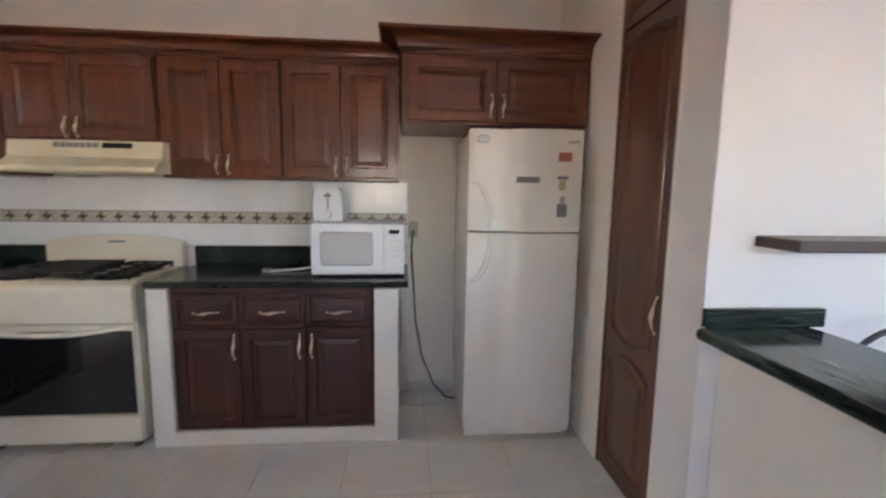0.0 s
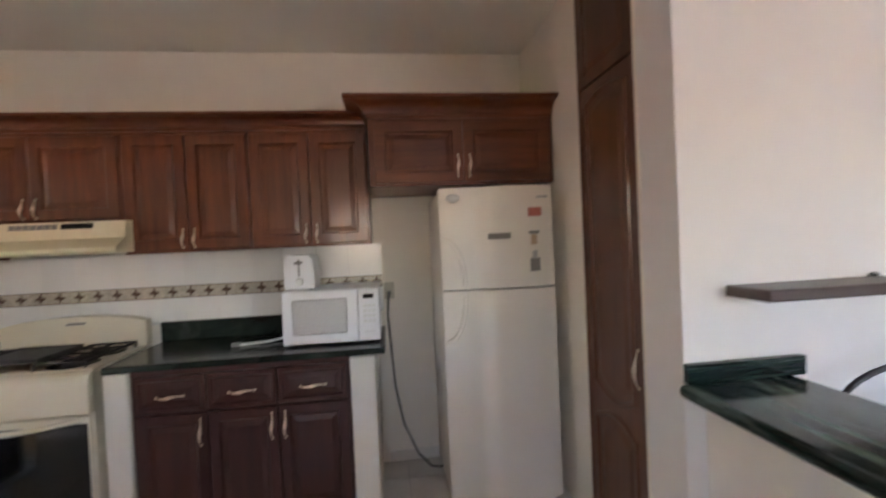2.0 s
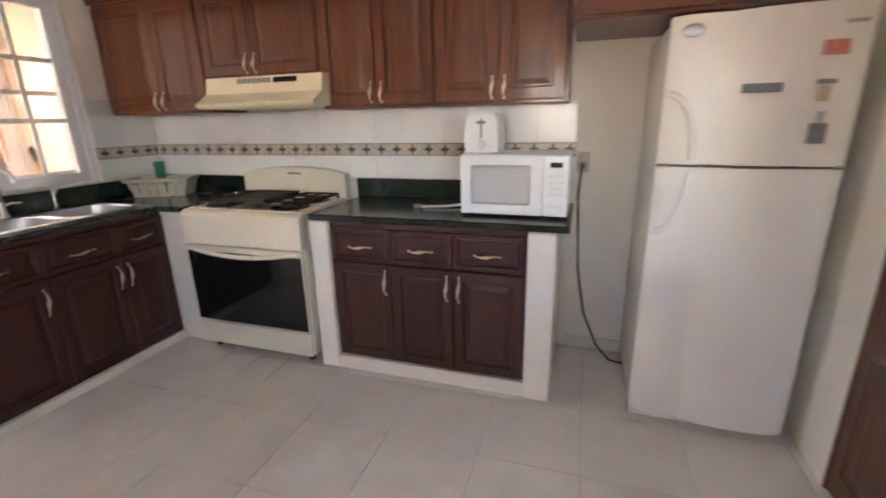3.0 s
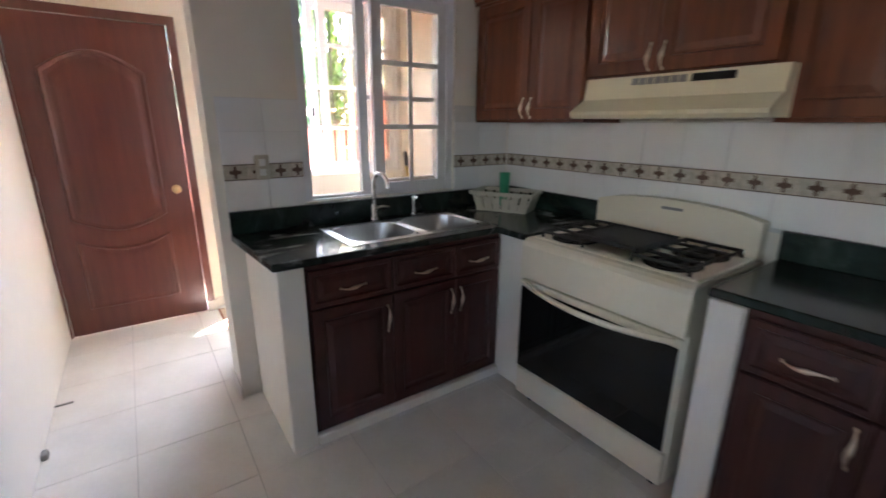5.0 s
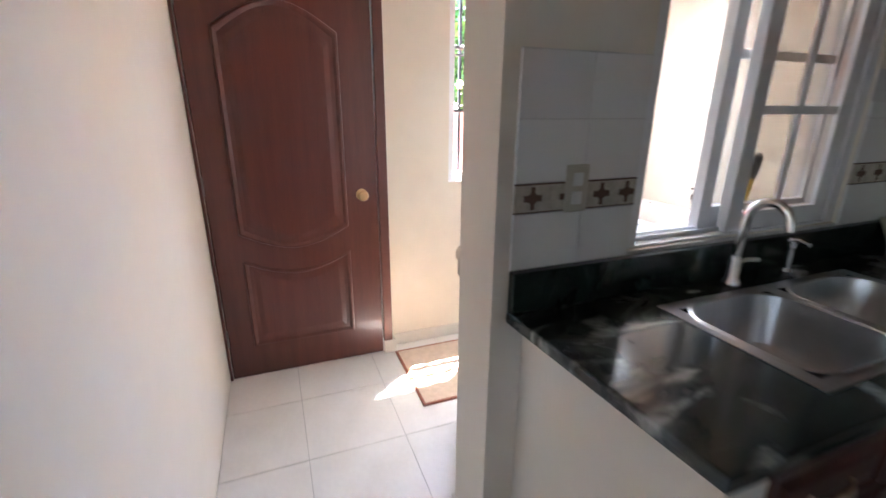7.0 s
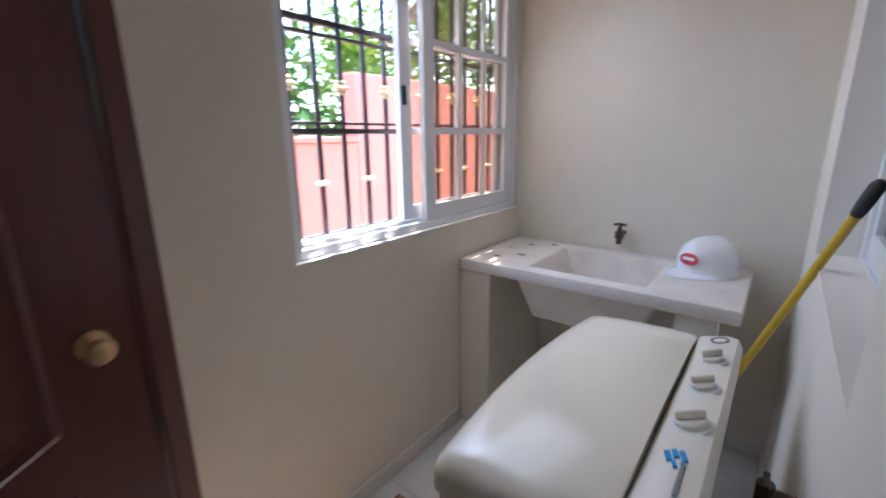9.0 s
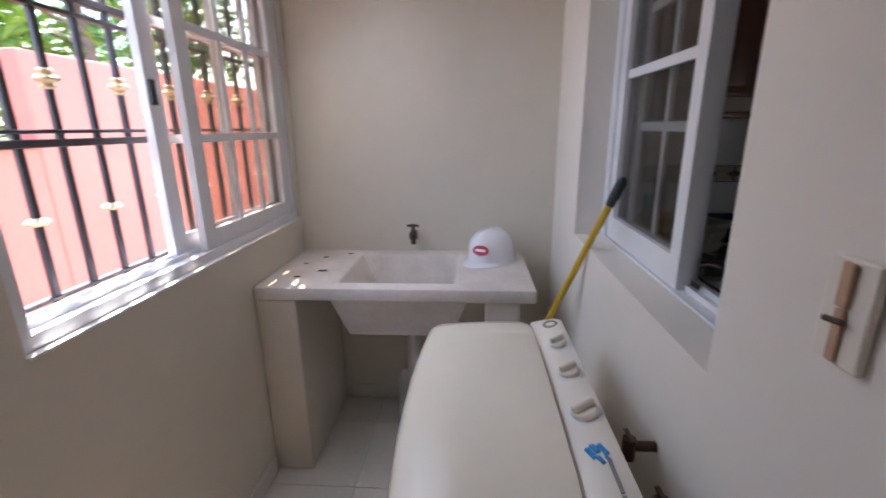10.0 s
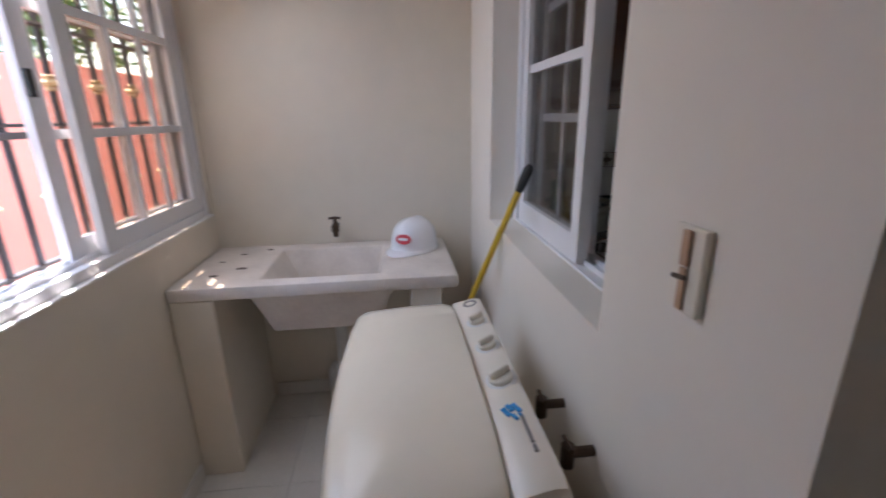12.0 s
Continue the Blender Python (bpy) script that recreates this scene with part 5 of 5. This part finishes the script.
# ---- bar side and dining room ----
SHELF_END = 1.70
shelf = solid("wall_shelf", box(1.15, SHELF_END, 1.145, 1.309, 1.228, 1.262, 0.004), M_SHELF, "dark brown wooden shelf on the white wall", "shelf")
stool = thing("bar_stool", "black metal bar stool with a hooped rail back", "bar stool", (1.715, 0.98, 0.0))
SC = Vector((1.715, 0.98, 0))
for top, half, foot_z in ((1.010, 0.305, 0.70), (0.895, 0.20, 0.70)):
    hoop = [(SC.x - half, 1.19, foot_z)]
    for k in range(17):
        a = math.pi * (1 - k / 16)
        hoop.append((SC.x + half * math.copysign(abs(math.cos(a)) ** 0.9, math.cos(a)), 1.20, top - 0.15 + 0.15 * math.sin(a) ** 0.9))
    hoop.append((SC.x + half, 1.19, foot_z))
    part("back_hoop", tube(hoop, 0.009, 8), M_BAR_IRON, stool, "curved black rail", True)
part("seat", lathe([(0.01, 0.66), (0.20, 0.66), (0.21, 0.68), (0.20, 0.705), (0.01, 0.71)], (SC.x, SC.y, 0), "z", 24), M_SHELF, stool, "", True)
part("back_bracket", tube([(SC.x - 0.305, 1.19, 0.70), (SC.x, 1.17, 0.685), (SC.x + 0.305, 1.19, 0.70)], 0.010, 8), M_BAR_IRON, stool)
for a in (45, 135, 225, 315):
    c, s_ = math.cos(radians(a)), math.sin(radians(a))
    part("leg", tube([(SC.x + 0.24 * c, SC.y + 0.24 * s_, 0.001), (SC.x + 0.16 * c, SC.y + 0.16 * s_, 0.66)], 0.012, 8), M_BAR_IRON, stool)
part("foot_ring", tube([(SC.x + 0.205 * math.cos(radians(a)), SC.y + 0.205 * math.sin(radians(a)), 0.28) for a in range(0, 361, 15)], 0.008, 8), M_BAR_IRON, stool)

ddoor = thing("door_2", "dark wooden door frame with the door standing open", "door", (3.3, 2.6, 0.0), "", "structure")
part("casing", box(3.278, 3.335, 2.118, 2.187, 0.0, 2.14, 0.004), M_DOOR, ddoor)
part("casing", box(3.278, 3.335, 3.083, 3.152, 0.0, 2.14, 0.004), M_DOOR, ddoor)
part("casing", box(3.278, 3.335, 2.187, 3.083, 2.052, 2.14, 0.004), M_DOOR, ddoor)
m_leaf = Matrix.Translation((3.47, 3.06, 0)) @ Matrix.Rotation(math.atan2(2.645 - 3.06, 3.84 - 3.47), 4, "Z")
dleaf = part("leaf", placed(box(0.0, 0.56, -0.02, 0.02, 0.006, 2.035, 0.003), m_leaf), M_DOOR, ddoor)
for side in (1, -1):
    knob = lathe([(0.022, 0.0), (0.010, -0.008), (0.010, -0.025), (0.022, -0.035), (0.022, -0.05), (0.012, -0.058)], (0, 0, 0), "y", 16)
    part("knob", placed(knob, m_leaf @ Matrix.Translation((0.505, -0.02 * side, 0.985)) @ Matrix.Rotation(0 if side > 0 else math.pi, 4, "Z")), M_CHROME, dleaf, "small chrome knob", True)
broom = thing("broom_handle", "brown wooden stick leaning against the door frame", "broom handle", (3.225, 2.175, 0.0))
part("stick", tube([(3.215, 2.195, 0.012), (3.262, 2.160, 0.60)], 0.015, 10), M_PIN, broom, "", True)
part("tip", tube([(3.262, 2.160, 0.601), (3.265, 2.157, 0.645)], 0.0165, 10), M_PVC, broom, "pale plastic end cap", True)
part("foot", tube([(3.214, 2.196, 0.0), (3.215, 2.195, 0.012)], 0.016, 10), M_DARKGREY, broom, "", True)
hook = solid("metal_clip", tube([(1.645, 1.29, 1.267), (1.655, 1.284, 1.272), (1.668, 1.292, 1.267), (1.676, 1.286, 1.268)], 0.006, 8), M_DARKGREY, "small dark metal clip lying on the shelf", "clip", smooth=True)
bm = prism([(3.3, 2.50), (3.285, 2.50), (3.275, 2.53), (3.25, 2.56), (3.245, 2.60), (3.20, 2.64), (3.19, 2.668), (3.3, 2.668)], SOUTH + 0.01, 3.99, "xzy")
solid("trim_dining_cornice", bm, M_WHITE_WALL, "white plaster cornice", "cornice", "structure")
dsw = thing("light_switch", "white switch plate beside the door frame", "switch", (3.3, 1.90, 1.12))
part("plate", box(3.288, 3.2995, 1.87, 1.94, 1.10, 1.22, 0.003), M_WHITE, dsw)
part("rocker", box(3.284, 3.288, 1.89, 1.92, 1.13, 1.19, 0.002), M_PVC, dsw)

# ---- outdoors ----
solid("ground", box(-400, 400, -400, 400, -0.5, -0.13), M_EARTH, "bare earth outside", "ground", "structure")
yard = thing("boundary_wall", "salmon red plastered boundary wall with a raised section", "boundary wall", (-6.1, 3.0, -0.13))
part("low_wall", box(-6.18, -6.0, -6.0, 3.27, -0.13, 1.33, 0.01), M_RED_WALL, yard)
part("coping", box(-6.21, -5.97, -6.0, 3.27, 1.3305, 1.375, 0.01), M_RED_WALL, yard)
part("high_wall", box(-6.18, -6.0, 3.272, 11.0, -0.13, 1.86, 0.01), M_RED_WALL, yard)


def tree(x, y, height, spread, leaves, seed, material, label):
    rng = random.Random(seed)
    t = thing("tree", label, "tree", (x, y, -0.13), "trees behind the wall")
    trunk = bmesh.new()
    tube([(x, y, -0.13), (x + 0.05, y - 0.04, height * 0.3), (x - 0.06, y + 0.05, height * 0.6), (x, y, height * 0.9)], 0.1, 10, trunk, [0.16, 0.13, 0.10, 0.05])
    tips = []
    for k in range(9):
        a, h = rng.uniform(0, 6.28), height * rng.uniform(0.25, 0.8)
        end = Vector((x + spread * rng.uniform(0.5, 1) * math.cos(a), y + spread * rng.uniform(0.5, 1) * math.sin(a), h + rng.uniform(0.1, 0.8)))
        tube([(x, y, h), ((x + end.x) / 2, (y + end.y) / 2, (h + end.z) / 2 + 0.15), end], 0.04, 6, trunk, [0.05, 0.035, 0.015])
        tips.append(end)
    part("trunk", trunk, M_BARK, t, "", True)
    verts, faces = [], []
    for k in range(leaves):
        c = rng.choice(tips) + Vector((rng.gauss(0, spread * 0.28), rng.gauss(0, spread * 0.28), rng.gauss(0, spread * 0.24)))
        size = rng.uniform(0.05, 0.13)
        rot = Euler((rng.uniform(-0.9, 0.9), rng.uniform(-0.9, 0.9), rng.uniform(0, 6.28))).to_matrix()
        n0 = len(verts)
        for u, v, w in ((-1, 0, 0), (-0.2, 0.42, 0.12), (1, 0, -0.1), (-0.2, -0.42, 0.12)):
            verts.append(c + rot @ Vector((u, v, w)) * size)
        faces += [(n0, n0 + 1, n0 + 2), (n0, n0 + 2, n0 + 3)]
    me = bpy.data.meshes.new("crown")
    me.from_pydata(verts, [], faces)
    me.materials.append(material)
    crown_ob = new("crown", me)
    crown_ob.parent = t
    crown_ob.matrix_parent_inverse = Matrix.Translation(-t.location)
    tagged(crown_ob, "leafy crown with gaps", kind="stuff")


tree(-8.6, 2.4, 4.2, 1.2, 4200, 3, M_LEAF, "leafy green tree behind the boundary wall")
tree(-8.9, 4.1, 4.6, 1.4, 4200, 5, M_LEAF, "leafy green tree behind the boundary wall")
tree(-8.1, 6.2, 3.9, 1.1, 3400, 8, M_LEAF2, "pale yellow-green tree behind the boundary wall")
tree(-9.9, 0.6, 4.4, 1.6, 3600, 11, M_LEAF, "leafy green tree behind the boundary wall")
tree(-9.6, 8.4, 4.6, 1.7, 3600, 14, M_LEAF, "leafy green tree behind the boundary wall")


# ---- tiles, last ----
def tile_mesh(name, sx, sy, t, material, chamfer):
    """A tile lying in xy with its top at z = 0 and a small chamfer."""
    bm = bmesh.new()
    c = chamfer
    lines = [[(-sx / 2, -sy / 2, -t), (sx / 2, -sy / 2, -t), (sx / 2, sy / 2, -t), (-sx / 2, sy / 2, -t)],
             [(-sx / 2, -sy / 2, -c), (sx / 2, -sy / 2, -c), (sx / 2, sy / 2, -c), (-sx / 2, sy / 2, -c)],
             [(-sx / 2 + c, -sy / 2 + c, 0), (sx / 2 - c, -sy / 2 + c, 0), (sx / 2 - c, sy / 2 - c, 0), (-sx / 2 + c, sy / 2 - c, 0)]]
    loft(lines, bm)
    bmesh.ops.recalc_face_normals(bm, faces=bm.faces)
    me = bpy.data.meshes.new(name)
    bm.to_mesh(me)
    bm.free()
    me.materials.append(material)
    return me


meshes = {}


def piece(name, key, maker, m, parent):
    if key not in meshes:
        meshes[key] = maker()
    ob = new(name, meshes[key])
    ob.parent = parent
    ob.matrix_world = m
    return ob


P, G = 0.42, 0.0026
x_lines = [-3.59 + P * k for k in range(-2, 18)]
y_lines = [0.63 + P * k for k in range(-7, 8)]


def spans(lines, lo, hi):
    edges = [lo] + [v for v in lines if lo + 0.02 < v < hi - 0.02] + [hi]
    return list(zip(edges, edges[1:]))


for x0, x1, y0, y1 in ((LW2, -1.7, CORR, 2.94), (-1.7, 3.29, SOUTH, 2.95)):
    for a, b in spans(x_lines, x0, x1):
        for c, d in spans(y_lines, y0, y1):
            if a > 1.2 and c > 1.3 and b < 1.95:
                continue
            sx, sy = round(b - a - G, 4), round(d - c - G, 4)
            piece("floor_tile", ("f", sx, sy), lambda: tile_mesh("floor_tile", sx, sy, 0.01, M_FLOOR, 0.0012), Matrix.Translation(((a + b) / 2, (c + d) / 2, 0)), floor)

TB = 0.008
up_north = Matrix.Rotation(radians(90), 4, "X")
up_west = Matrix.Rotation(radians(90), 4, "Z") @ Matrix.Rotation(radians(90), 4, "X")


def wall_tiles(parent, along, start, stop, rows, face, width, skip=None):
    """Rows of glazed tiles; along is 'x' on the north wall, 'y' on the west wall."""
    for z0, z1 in rows:
        border = abs(z0 - 1.16) < 1e-6
        w = 0.105 if border else width
        k0 = start
        while k0 < stop - 0.01:
            k1 = min(k0 + w, stop)
            mid, zc = (k0 + k1) / 2, (z0 + z1) / 2
            s_u, s_v = round(k1 - k0 - 0.0015, 4), round(z1 - z0 - 0.0015, 4)
            if not (skip and skip(mid, zc)):
                if border:
                    def made():
                        me = tile_mesh("border_tile", s_u, s_v, 0.006, M_MOTIF, 0.0008)
                        me.transform(Matrix.Rotation(radians(90), 4, "X"))
                        return me
                    base_m = Matrix.Identity(4) if along == "x" else Matrix.Rotation(radians(90), 4, "Z")
                    key = ("b", s_u, s_v)
                else:
                    made = lambda: tile_mesh("wall_tile", s_u, s_v, 0.006, M_TILE, 0.0008)
                    base_m = up_north if along == "x" else up_west
                    key = ("w", s_u, s_v)
                spot = (mid, face - TB, zc) if along == "x" else (face + TB, mid, zc)
                piece("border_tile" if border else "wall_tile", key, made, Matrix.Translation(spot) @ base_m, parent)
            k0 = k1


solid("trim_tile_bed_north", box(W + 0.0105, 0.078, N - 0.0025, N + 0.001, 1.0, 1.445), M_TGROUT, "pale grout behind the wall tiles", "grout", "structure")
wall_tiles(wall_north, "x", W + 0.011, 0.08, [(1.019, 1.16), (1.16, 1.236), (1.236, 1.44)], N, 0.20)
bed = cells([1.155, WIN_K[0] - 0.001, WIN_K[1] + 0.001, N - 0.012], [1.0, WIN_K[2] - 0.001, 1.54], lambda y, z: not (WIN_K[0] < y < WIN_K[1] and z > WIN_K[2] - 0.001), W - 0.001, W + 0.0025, "yzx")
solid("trim_tile_bed_west", bed, M_TGROUT, "pale grout behind the wall tiles", "grout", "structure")
wall_tiles(wall_west, "y", 1.155, WIN_K[0] - 0.002, [(1.013, 1.16), (1.16, 1.236), (1.236, 1.387), (1.387, 1.538)], W, 0.20)
wall_tiles(wall_west, "y", WIN_K[1] + 0.002, N - 0.012, [(1.013, 1.16), (1.16, 1.236), (1.236, 1.387), (1.387, 1.44)], W, 0.20)
